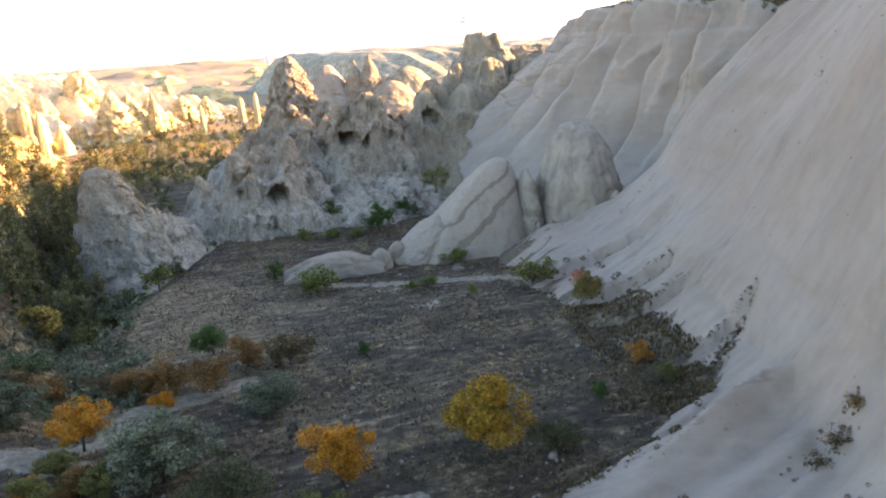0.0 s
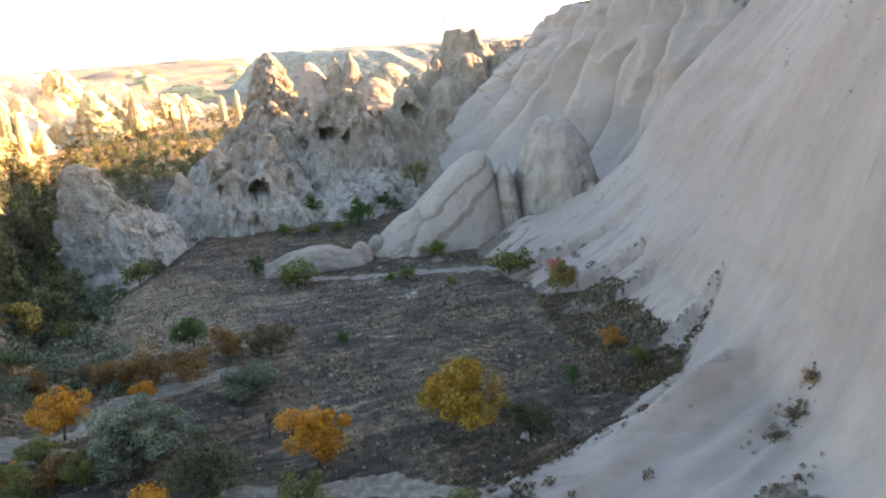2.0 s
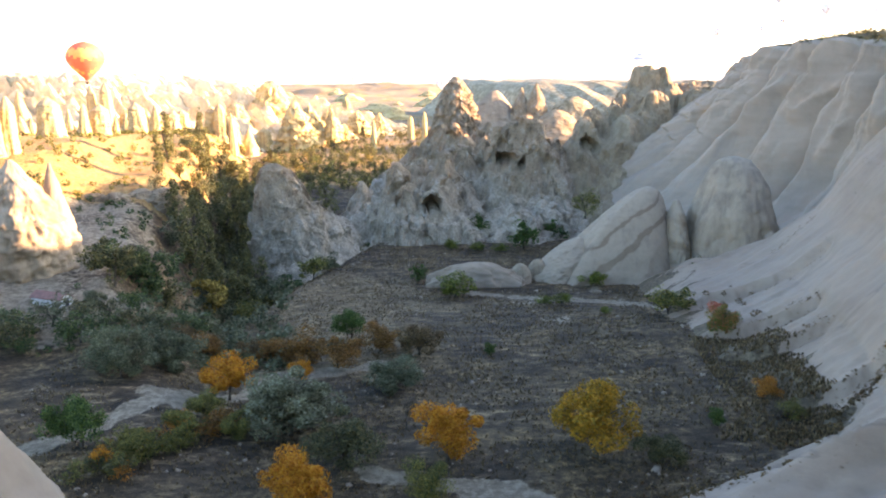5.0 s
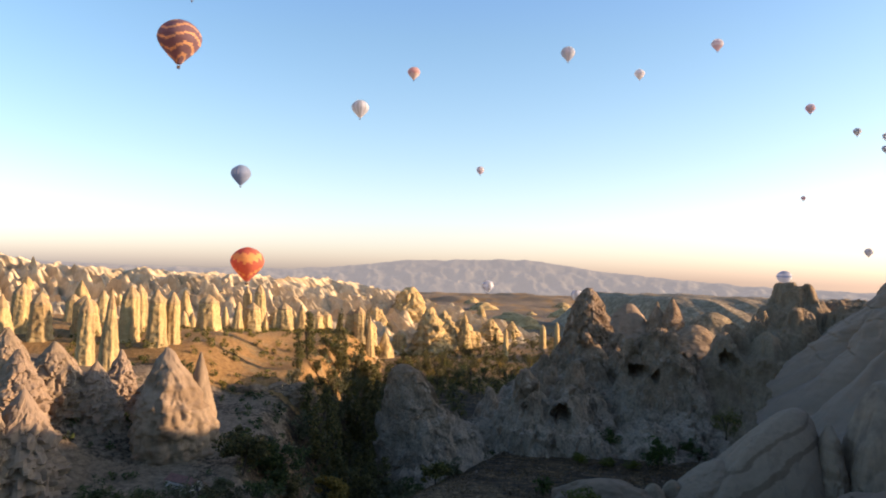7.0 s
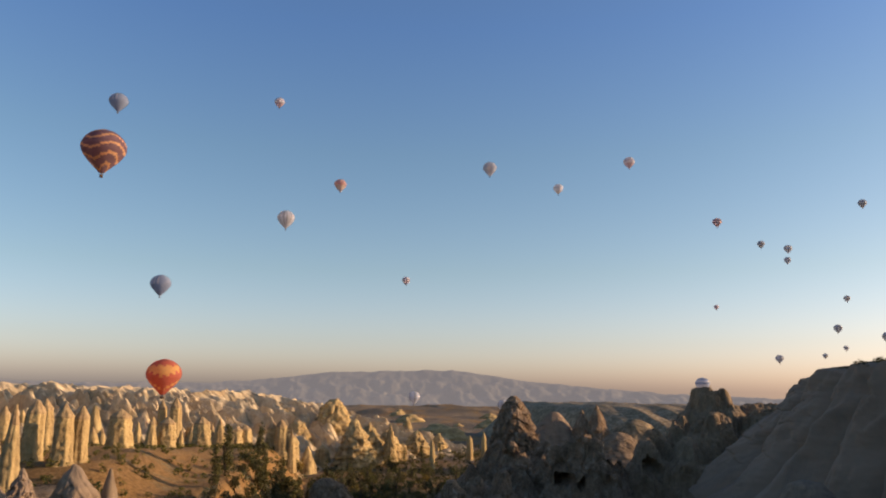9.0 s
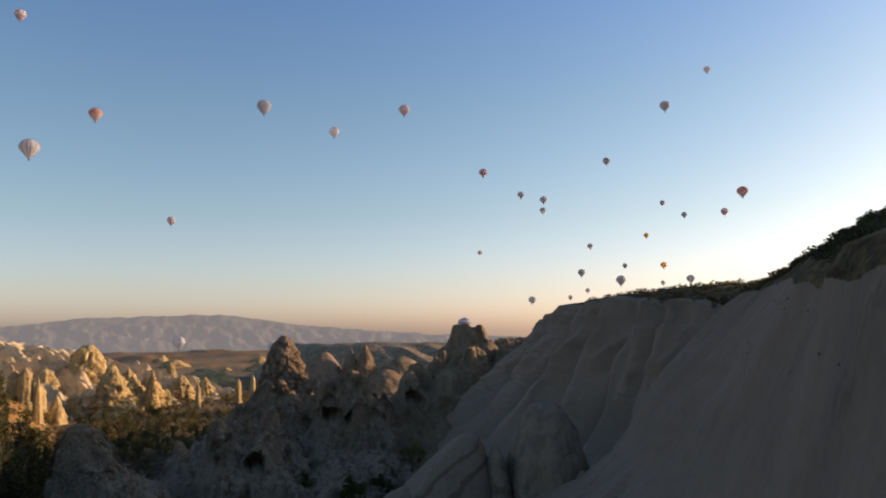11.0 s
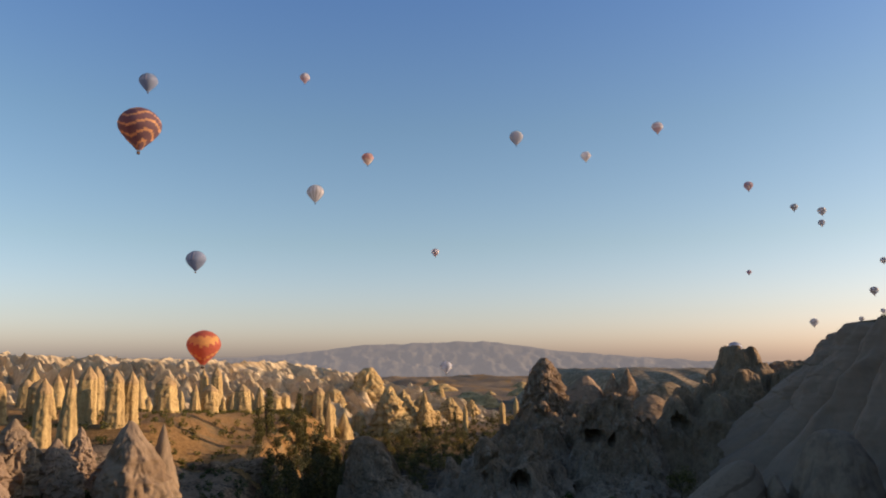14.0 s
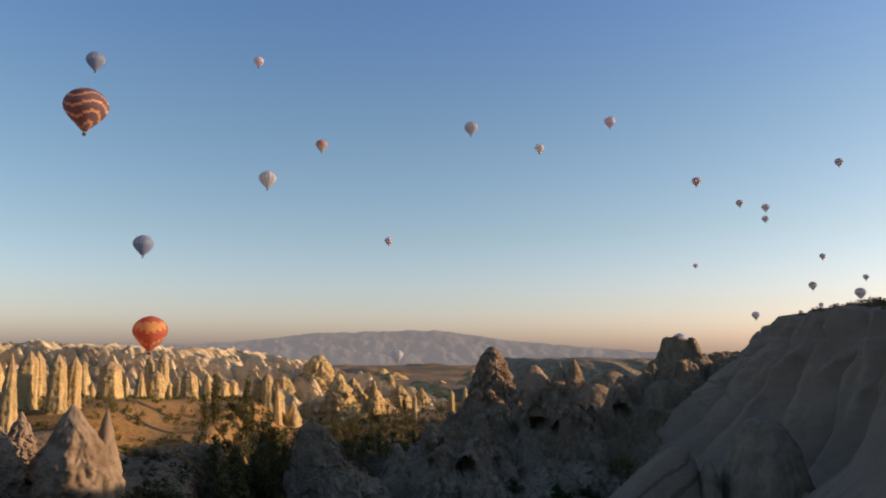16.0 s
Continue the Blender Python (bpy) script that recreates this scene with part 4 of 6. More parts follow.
# ---- fairy chimneys, ridge and distance ----
CHIMNEY = ((0, 1.3), (0.06, 1.08), (0.3, 0.97), (0.55, 0.9), (0.74, 0.84), (0.77, 0.78), (0.8, 0.82), (0.9, 0.46), (1, 0.05))
SPIRE = ((0, 1.15), (0.2, 0.95), (0.5, 0.72), (0.75, 0.45), (0.92, 0.2), (1, 0.03))
# x, y, top, width
CHIMNEYS = ((-87, 166, 37.6, 4.4), (-102, 206, 37.7, 5.2), (-109, 228, 37.5, 4.4), (-90, 198, 37.0, 4.6), (-88, 203, 36.2, 4.0), (-99, 261, 33.8, 7.4), (-99, 292, 29.9, 4.2), (-95, 297, 29.7, 6.7),
            (-119, 366, 34.9, 4.3), (-112, 363, 36.4, 5.4), (-92, 306, 24.5, 2.6), (-90, 330, 28.7, 6.8), (-86, 344, 27.7, 5.2), (-83, 361, 23.2, 6.3), (-79, 366, 23.6, 5.9), (-73, 371, 20.7, 3.8),
            (-68, 376, 24.6, 5.9), (-63, 373, 26.2, 5.8), (-58, 372, 21.5, 4.2), (-121, 264, 30.5, 2.8), (-111, 268, 27.2, 3.8), (-116, 288, 25.6, 3.0), (-100, 348, 23.6, 3.6), (-94, 363, 24.0, 3.8))
CHIMNEYS_B = ((-126, 184, 35.0, 6.9), (-133, 203, 37.6, 5.2), (-123, 197, 34.8, 5.6), (-101, 181, 35.0, 4.0), (-136, 236, 33.5, 4.6), (-118, 212, 34, 7), (-128, 240, 35, 6), (-112, 250, 32, 5))
CAPROCK = rock_material("chimney_cap", (0.36, 0.255, 0.135), (0.26, 0.175, 0.095), (0.14, 0.095, 0.06), 0.7, 0.2, 0.5, 0.4, 1.2, 0.46, 0.6)


def chimney_thing(label, x, y, zb, zt, rx, ry, split, pair=None, name="fairy_chimney", **kw):
    """A chimney in two parts, the shaft and the harder cap that sits on it."""
    verts, rows, cols = rock_form(x, y, zb, zt, rx, ry, **kw)
    verts = np.concatenate([verts, np.repeat(verts[-cols:].mean(0)[None], cols, 0)]).reshape(rows + 1, cols, 3)
    top = new(name)
    top.location = (x, y, zb)
    tagged(top, label, "rock", "" if pair else "fairy chimneys")
    k = int(split * rows)
    low, high = pair or (GOLD, CAPROCK)
    for name, piece, mat in (("shaft", verts[:k + 1], low), ("cap", verts[k:] * np.array([1.0, 1.0, 1.0] if pair else [1.03, 1.03, 1.0]), high)):
        me = grid_mesh(name, piece.reshape(-1, 3), len(piece), cols, True)
        me.materials.append(mat)
        ob = new(name, me)
        ob.parent = top
        tagged(ob, "pale weathered upper cone" if pair and name == "cap" else "darker cap of harder rock" if name == "cap" else "")
    return top


for n, (x, y, top, w) in enumerate(CHIMNEYS + CHIMNEYS_B):
    zb = float(ground_z(x, y)) - 0.5
    slim = w < 3.9 or n % 6 == 0
    chimney_thing("slender ochre tuff chimney with a pointed cap" if slim else "stout ochre tuff chimney with a worn cap", x, y, zb, top, w * 0.56, w * 0.52, 0.8,
               prof=SPIRE if slim else CHIMNEY, amp=0.09, freq=1.2, ribs=7, rib_amp=0.17, blocks=0.05, seed=40 + n, rows=56, cols=56, lean=(0.5 * math.sin(n * 2.1), 0.4 * math.cos(n)))

chimney_thing("broad banded tuff cone with a pale tip", -57.5, 135, 8, 27.6, 7.6, 7.4, 0.5, (TUFF_BAND, LAYERED), prof=((0, 1), (0.25, 0.95), (0.42, 0.86), (0.47, 0.78), (0.62, 0.62), (0.8, 0.4), (0.93, 0.2), (1, 0.05)), lean=(-2.0, 0), amp=0.12, freq=1.1, blocks=0.12, sharp=0.2, ribs=4, rib_amp=0.16, seed=20, rows=90, cols=130)
chimney_thing("pale tuff cone close to the valley path", -28.6, 46.5, 0, 22.1, 11.4, 11.4, 0.84, (TUFF, TUFF), "white_cone", prof=((0, 1), (0.5, 0.62), (0.8, 0.3), (0.94, 0.115), (1, 0.03)), lean=(0.6, 0), amp=0.07, blocks=0.03, seed=21, rows=70, cols=90)

# rocks on the left bank: x, y, top, width
for n, (x, y, top, w) in enumerate(((-82, 135, 28.0, 9.3), (-84, 127, 27.2, 9.0), (-74, 113, 22.3, 10.6), (-77, 108, 24.6, 7), (-75, 138, 24.0, 7.4), (-78, 154, 24.9, 5), (-68, 148, 20, 9), (-90, 150, 26, 8), (-70, 160, 19, 8), (-95, 140, 30, 10))):
    rock_thing("rock_outcrop", "pale lumpy tuff outcrop above the bank", TUFF if n % 3 else TUFF_BAND, x, y, float(ground_z(x, y)) - 1, top, w * 0.64, w * 0.58, group="outcrops", flat=True, prof=((0, 1.05), (0.3, 0.95), (0.55, 0.72), (0.8, 0.38), (1, 0.06)), amp=0.14, freq=0.75, blocks=0.3, sharp=0.1, seed=80 + n, rows=50, cols=70)

# eroded scarp below the terrace
for n in range(9):
    x, y = -92 + 5.6 * n, 190 + 1.5 * math.sin(n * 1.9)
    rock_thing("scarp_rock", "crumbling pale bank below the terrace", ROUGH, x, y, 8, 13.2 + 0.5 * math.sin(n), 4.6, 2.6, group="scarp", flat=True, prof=BLUNT, amp=0.22, freq=1.4, blocks=0.25, seed=95 + n, rows=30, cols=50)

# ridge of fluted badlands behind the chimneys
R0, R1 = np.array([-350.0, 200.0]), np.array([-52.0, 652.0])
RU = (R1 - R0) / np.linalg.norm(R1 - R0)
RW = np.array([RU[1], -RU[0]])


def build_ridge():
    length = np.linalg.norm(R1 - R0)
    s = np.arange(-60, length + 30, 0.8)
    q = np.concatenate([np.linspace(-0.5, 0, 14)[:-1], np.linspace(0, 1.15, 150)])
    qq, ss = np.meshgrid(q, s, indexing="ij")
    crest = np.interp(ss, (-60, 40, 150, 240, 330, 430, 520, length + 30), (74, 66, 50, 42, 40.5, 37.5, 26, 8)) + 2.2 * fbm(ss / 40, 0, 2, 3)
    fx, fy = R0[0] + RU[0] * ss + RW[0] * 112, R0[1] + RU[1] * ss + RW[1] * 112
    foot = ground_z(fx, fy) - 1.0
    down = np.clip(qq, 0, 1.15)
    wave = ss / 17 + 0.55 * fbm(ss / 45, qq * 1.2, 4, 3)
    flute = np.abs((wave % 1) * 2 - 1)
    minor = np.abs((wave * 2.6 + 0.6 * fbm(ss / 16, qq * 3, 7, 2)) % 1 * 2 - 1)
    fall = 1 - (1 - np.clip(1 - down, 0, 1)) ** 0.8
    z = foot + (crest - foot) * np.where(qq < 0, 1 + qq * 0.2, fall)
    mid = np.clip(np.sin(np.clip(down, 0.02, 1) * math.pi) ** 0.6, 0, 1) * (qq >= 0)
    third = np.abs((wave * 6.1 + 0.9 * fbm(ss / 8, qq * 6, 1, 2)) % 1 * 2 - 1)
    z = z + mid * (9 * (flute - 0.5) + 6 * (minor - 0.5) + 2.5 * (third - 0.5) + 2.6 * fbm(ss / 9, qq * 8, 3, 4))
    a1, b1 = cells(ss / 12 + 0.3 * perlin(ss / 9, qq * 9, 2), qq * 118 / 17, 0.5)
    a2, b2 = cells(ss / 5.2, qq * 118 / 8, 4.5)
    z = z + mid * (8 * np.clip(1 - 1.5 * a1, 0, 1) + 4.2 * np.clip(1 - 1.5 * a2, 0, 1) - 3)
    z = np.where(qq > 1.0, z - (qq - 1.0) * 90, z)
    off = qq * 118 - 6 + 8 * fbm(ss / 50, 1, 8, 2)
    x, y = R0[0] + RU[0] * ss + RW[0] * off, R0[1] + RU[1] * ss + RW[1] * off
    me = grid_mesh("ridge", np.stack([x, y, z], -1).reshape(-1, 3), len(q), len(s))
    me.polygons.foreach_set("use_smooth", np.zeros(len(me.polygons), bool))
    me.materials.append(BADLAND)
    tagged(new("ridge", me), "ochre badland ridge cut by steep gullies", "ridge", kind="structure")


build_ridge()
# spires along the foot of the ridge
spires = np.random.RandomState(5)
for n in range(46):
    s, off = spires.uniform(60, 520), spires.uniform(70, 112)
    x, y = R0[0] + RU[0] * s + RW[0] * off, R0[1] + RU[1] * s + RW[1] * off
    zb = float(ground_z(x, y)) - 1
    h = spires.uniform(7, 17)
    w = h * spires.uniform(0.2, 0.34)
    rock_thing("rock_spire", "small ochre spire at the foot of the ridge", GOLD, x, y, zb, zb + h, w, w * spires.uniform(0.7, 1), group="spires", prof=SPIRE if n % 3 else CHIMNEY, amp=0.2, ribs=6, rib_amp=0.12, seed=120 + n, rows=26, cols=28)

# buttes out on the plain: x, y, top, width
for n, (x, y, top, w, label) in enumerate(((-57, 547, 34.2, 27, "broad ochre butte with a castle-like head"), (-35, 469, 23.6, 16, "pointed ochre butte on the plain"), (-28, 499, 18.9, 17.2, "pointed ochre butte on the plain"),
        (-17, 520, 13.6, 17, "low ochre butte on the plain"), (-14, 495, 18.6, 6.5, "slim ochre spire on the plain"), (3, 550, 12.3, 15, "low ochre butte on the plain"), (20, 590, 8.3, 10, "low ochre butte on the plain"),
        (13, 480, 10.3, 3.4, "slim dark spire among trees"), (40, 529, 10.2, 4.8, "slim dark spire among trees"), (48, 508, 13.8, 3.7, "lone capped pillar among trees"), (-7, 790, 13.6, 9, "low ochre butte on the plain"),
        (-75, 500, 20, 20, "broad ochre butte on the plain"), (-95, 560, 26, 24, "broad ochre butte on the plain"))):
    zb = float(ground_z(x, y)) - 1
    slim = w < 5
    rock_thing("pillar" if slim else "butte", label, GOLD, x, y, zb, top, w * (0.5 if slim else 0.72), w * (0.5 if slim else 0.6), group="buttes", prof=CHIMNEY if slim else (CRAG if n in (0, 11, 12) else SPIRE), amp=0.12 if slim else 0.3, freq=1.4,
               ribs=9, rib_amp=0.14, blocks=0.3 if not slim else 0.05, sharp=0.3, seed=170 + n, rows=56, cols=64)
far = np.random.RandomState(11)
for n in range(34):
    y = far.uniform(680, 1700)
    x = far.uniform(-0.2, 0.33) * y
    w = far.uniform(10, 34)
    zb = float(ground_z(x, y)) - 1
    rock_thing("butte", "small pale rock far out on the plain", GOLD, x, y, zb, zb + w * far.uniform(0.3, 0.75), w * 0.8, w * 0.6, group="far rocks", prof=CRAG, amp=0.3, freq=1.3, seed=200 + n, rows=22, cols=30)

# hill with two cones behind the crag
hill = new("cone_hill")
hill.location = (112, 462, 0)
tagged(hill, "white-faced hill crowned by two dark cones", "hill")
crag_part("hill_face", hill, "", 88, 468, -6, 28.5, 26, 20, prof=SLOPE, seed=250, sharp=0.1, blocks=0.06, amp=0.1, ribs=6, rib_amp=0.14, material=TUFF)
crag_part("cone", hill, "", 112.5, 458, -4, 33.6, 11, 10, prof=((0, 1.1), (0.4, 0.8), (0.62, 0.6), (0.8, 0.34), (1, 0.03)), seed=251, blocks=0.06, sharp=0.1, amp=0.14)
crag_part("cone", hill, "", 104, 461, -4, 30.6, 10, 9, prof=((0, 1.1), (0.4, 0.8), (0.7, 0.5), (0.85, 0.25), (1, 0.03)), seed=252, blocks=0.06, sharp=0.1, amp=0.14)
crag_part("hill_flank", hill, "grassy orange flank", 136, 458, -6, 25, 38, 22, prof=SLOPE, seed=253, sharp=0.1, amp=0.1, blocks=0.05, material=MEADOW)
crag_part("hill_flank", hill, "", 122, 445, -6, 18, 30, 14, prof=SLOPE, seed=254, sharp=0.1, amp=0.14, blocks=0.08, material=TUFF_BAND)

# plateau at the back, behind the dome
def build_plateau():
    s, q = np.arange(0, 620, 4.0), np.linspace(0, 1, 40)
    qq, ss = np.meshgrid(q, s, indexing="ij")
    z = -8 + (36 + 4 * fbm(ss / 60, 0, 3, 3)) * step(0, 0.45, qq + 0.05 * fbm(ss / 20, qq * 3, 5, 3)) * step(0, 60, ss) + 1.2 * fbm(ss / 14, qq * 9, 6, 3)
    x, y = 140 + 0.9 * ss - 0.25 * qq * 300, 560 - 0.18 * ss + qq * 300
    me = grid_mesh("plateau", np.stack([x, y, z], -1).reshape(-1, 3), len(q), len(s))
    me.materials.append(MEADOW)
    tagged(new("plateau", me), "scrubby brown plateau beyond the cliff", "plateau", kind="structure")


build_plateau()


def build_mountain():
    mat, nt, bsdf = nodes_of("hazed_mountain", 1.0)
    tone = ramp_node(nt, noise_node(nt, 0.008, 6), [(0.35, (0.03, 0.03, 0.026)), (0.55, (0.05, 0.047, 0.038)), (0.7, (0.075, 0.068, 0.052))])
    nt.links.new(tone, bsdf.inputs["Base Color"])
    # emission lays a pale blue-grey haze over the slopes; no lamp there
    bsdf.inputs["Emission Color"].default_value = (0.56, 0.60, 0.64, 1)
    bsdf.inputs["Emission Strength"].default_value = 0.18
    az, q = np.radians(np.arange(-58, 60, 0.1)), np.linspace(0, 1.3, 46)
    qq, aa = np.meshgrid(q, az, indexing="ij")
    el = np.interp(np.degrees(aa), (-58, -40, -24, -15, -11, -6.3, -1, 2.6, 5, 8.1, 13, 18.8, 26, 60), (0.5, 0.45, 0.1, 0.2, 0.5, 1.12, 1.28, 1.36, 1.1, 0.62, 0.2, -0.2, -0.4, -0.3))
    crest = 43 + 4300 * np.tan(np.radians(el)) + 6 * fbm(aa * 40, 0, 1, 4)
    low = -75.0
    spur = np.abs(fbm(aa * 15 + 0.5 * qq, qq * 1.6, 4, 5)) + 0.4 * fbm(aa * 60, qq * 5, 2, 3)
    up = np.clip(qq, 0, 1)
    z = low + (crest - low) * np.where(qq <= 1, up**0.9, 1 - (qq - 1) * 1.2) - spur * 46 * np.sin(up * math.pi) ** 0.8
    r = 3850 + 450 * qq
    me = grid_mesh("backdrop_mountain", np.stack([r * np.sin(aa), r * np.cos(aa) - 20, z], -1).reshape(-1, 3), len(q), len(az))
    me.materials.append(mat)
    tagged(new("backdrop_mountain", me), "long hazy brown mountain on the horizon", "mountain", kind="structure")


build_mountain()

# ---- hot-air balloons ----
FABRICS = {}


def fabric(col):
    """Thin balloon cloth, a little light coming through."""
    if col in FABRICS:
        return FABRICS[col]
    mat, nt, bsdf = nodes_of("balloon_cloth", 0.55)
    weave = ramp_node(nt, noise_node(nt, 0.7, 3), [(0.3, (0.86, 0.86, 0.86)), (0.7, (1.05, 1.05, 1.05))])
    c = mix_node(nt, 1.0, col, weave, "MULTIPLY")
    nt.links.new(c, bsdf.inputs["Base Color"])
    thin = nt.nodes.new("ShaderNodeBsdfTranslucent")
    nt.links.new(c, thin.inputs["Color"])
    both = nt.nodes.new("ShaderNodeMixShader")
    both.inputs[0].default_value = 0.62
    out = nt.nodes["Material Output"]
    nt.links.new(bsdf.outputs[0], both.inputs[1])
    nt.links.new(thin.outputs[0], both.inputs[2])
    nt.links.new(both.outputs[0], out.inputs["Surface"])
    FABRICS[col] = mat
    return mat


WICKER, nt_, b_ = nodes_of("wicker", 0.8)
nt_.links.new(ramp_node(nt_, noise_node(nt_, 6, 4), [(0.3, (0.05, 0.028, 0.014)), (0.7, (0.16, 0.09, 0.045))]), b_.inputs["Base Color"])
ROPE, nt_, b_ = nodes_of("steel_rope", 0.5)
b_.inputs["Base Color"].default_value, b_.inputs["Metallic"].default_value = (0.2, 0.2, 0.2, 1), 0.8

# cloth colours, paled and cooled to hold the haze of distance
PURPLE, ORANGE, RED, YELLOW, NAVY, PALE, WHITE_C, GREY, CORAL, CREAM, PINK, STEEL, SAND, SLATE = ((0.25, 0.16, 0.2), (0.8, 0.47, 0.26), (0.6, 0.19, 0.14), (0.8, 0.49, 0.2), (0.29, 0.36, 0.5), (0.58, 0.56, 0.6),
    (0.62, 0.64, 0.7), (0.42, 0.44, 0.48), (0.55, 0.37, 0.37), (0.6, 0.57, 0.56), (0.52, 0.42, 0.48), (0.44, 0.49, 0.58), (0.68, 0.54, 0.30), (0.48, 0.49, 0.51))


def waves(g, t, gores):
    return int((t * 4.6 + 0.34 * math.sin(g / gores * 6 * math.pi + 0.6) + 0.05 * (g % 2)) % 1.0 < 0.27)


def flame(g, t, gores):
    d = abs((g - gores * 0.80 + gores / 2) % gores - gores / 2) * 28 / gores
    zig = 0.07 * (g % 2)
    fan = 0.17 + 0.02 * (g % 3) < t < 0.47 - 0.035 * d + zig and d < 6
    chevron = 0.84 - 0.042 * d + zig * 0.5 < t < 0.91 - 0.042 * d + zig * 0.5 and 1 < d < 8
    return int(fan or chevron)


def panels(g, t, gores):
    d = abs((g - gores * 0.80 + gores / 2) % gores - gores / 2)
    return int(d < gores * 0.17 and g % 2 == 0 and 0.1 < t < 0.5)


STYLES = {
    "waves": ((PURPLE, ORANGE), waves, "purple balloon with wavy orange stripes"), "flame": ((RED, YELLOW), flame, "red balloon with a yellow flame pattern"),
    "panels": ((NAVY, PALE), panels, "navy balloon with pale upright panels"), "ribbed": ((WHITE_C, GREY), lambda g, t, n: int(g % 3 == 0), "white balloon with thin grey gores"),
    "coral": ((CORAL, CREAM), lambda g, t, n: int(t > 0.52 + 0.05 * (g % 2)), "coral balloon with a cream lower half"), "banded": ((WHITE_C, PINK), lambda g, t, n: int(t < 0.14 or 0.3 < t < 0.42 or t > 0.62), "white balloon with pink bands"),
    "steel": ((STEEL, PALE), lambda g, t, n: int(g % 4 == 0), "slate-blue balloon with pale gores"), "white": ((WHITE_C, CREAM), lambda g, t, n: int(t > 0.7), "plain white balloon"),
    "pink": ((PINK, PALE), lambda g, t, n: int(g % 4 == 0), "dusty pink balloon"), "grey": ((SLATE, STEEL), lambda g, t, n: int(g % 2), "dark grey balloon"), "sand": ((SAND, YELLOW), lambda g, t, n: int(g % 2), "sand-yellow balloon"),
    "pale": ((GREY, WHITE_C), lambda g, t, n: int(g % 2), "pale grey balloon"), "topband": ((WHITE_C, NAVY), lambda g, t, n: int(t < 0.2 or 0.34 < t < 0.44), "white balloon with dark top bands"),
}
BAG = ((0, 0.0), (0.02, 0.13), (0.06, 0.24), (0.13, 0.345), (0.22, 0.43), (0.32, 0.482), (0.42, 0.5), (0.52, 0.474), (0.64, 0.40), (0.76, 0.295), (0.88, 0.175), (0.96, 0.095), (1, 0.065))


def part(name, me, material, parent, label=""):
    ob = new(name, me)
    if material:
        me.materials.append(material)
    ob.parent = parent
    return tagged(ob, label) if label else ob


def box_mesh(name, w, d, h, z0=0.0, x0=0.0, y0=0.0, bevel=0.0):
    bm = bmesh.new()
    bmesh.ops.create_cube(bm, size=1.0, matrix=Matrix.Translation((x0, y0, z0 + h / 2)) @ Matrix.Diagonal((w, d, h, 1)))
    if bevel:
        bmesh.ops.bevel(bm, geom=bm.edges[:], offset=bevel, segments=2, affect="EDGES", profile=0.5)
    me = bpy.data.meshes.new(name)
    bm.to_mesh(me)
    bm.free()
    return me


def tube_mesh(name, runs, sides=6):
    """Round rods: each run is (start, end, start radius, end radius)."""
    verts, faces = [], []
    for a, b, ra, rb in runs:
        a, b = Vector(a), Vector(b)
        q = (b - a).to_track_quat("Z", "Y")
        base = len(verts)
        for p, r in ((a, ra), (b, rb)):
            for k in range(sides):
                verts.append(p + q @ Vector((r * math.cos(2 * math.pi * k / sides), r * math.sin(2 * math.pi * k / sides), 0)))
        for k in range(sides):
            m = (k + 1) % sides
            faces.append((base + k, base + m, base + sides + m, base + sides + k))
        faces.append(tuple(base + k for k in reversed(range(sides))))
        faces.append(tuple(base + sides + k for k in range(sides)))
    return raw_mesh(name, verts, faces, True)


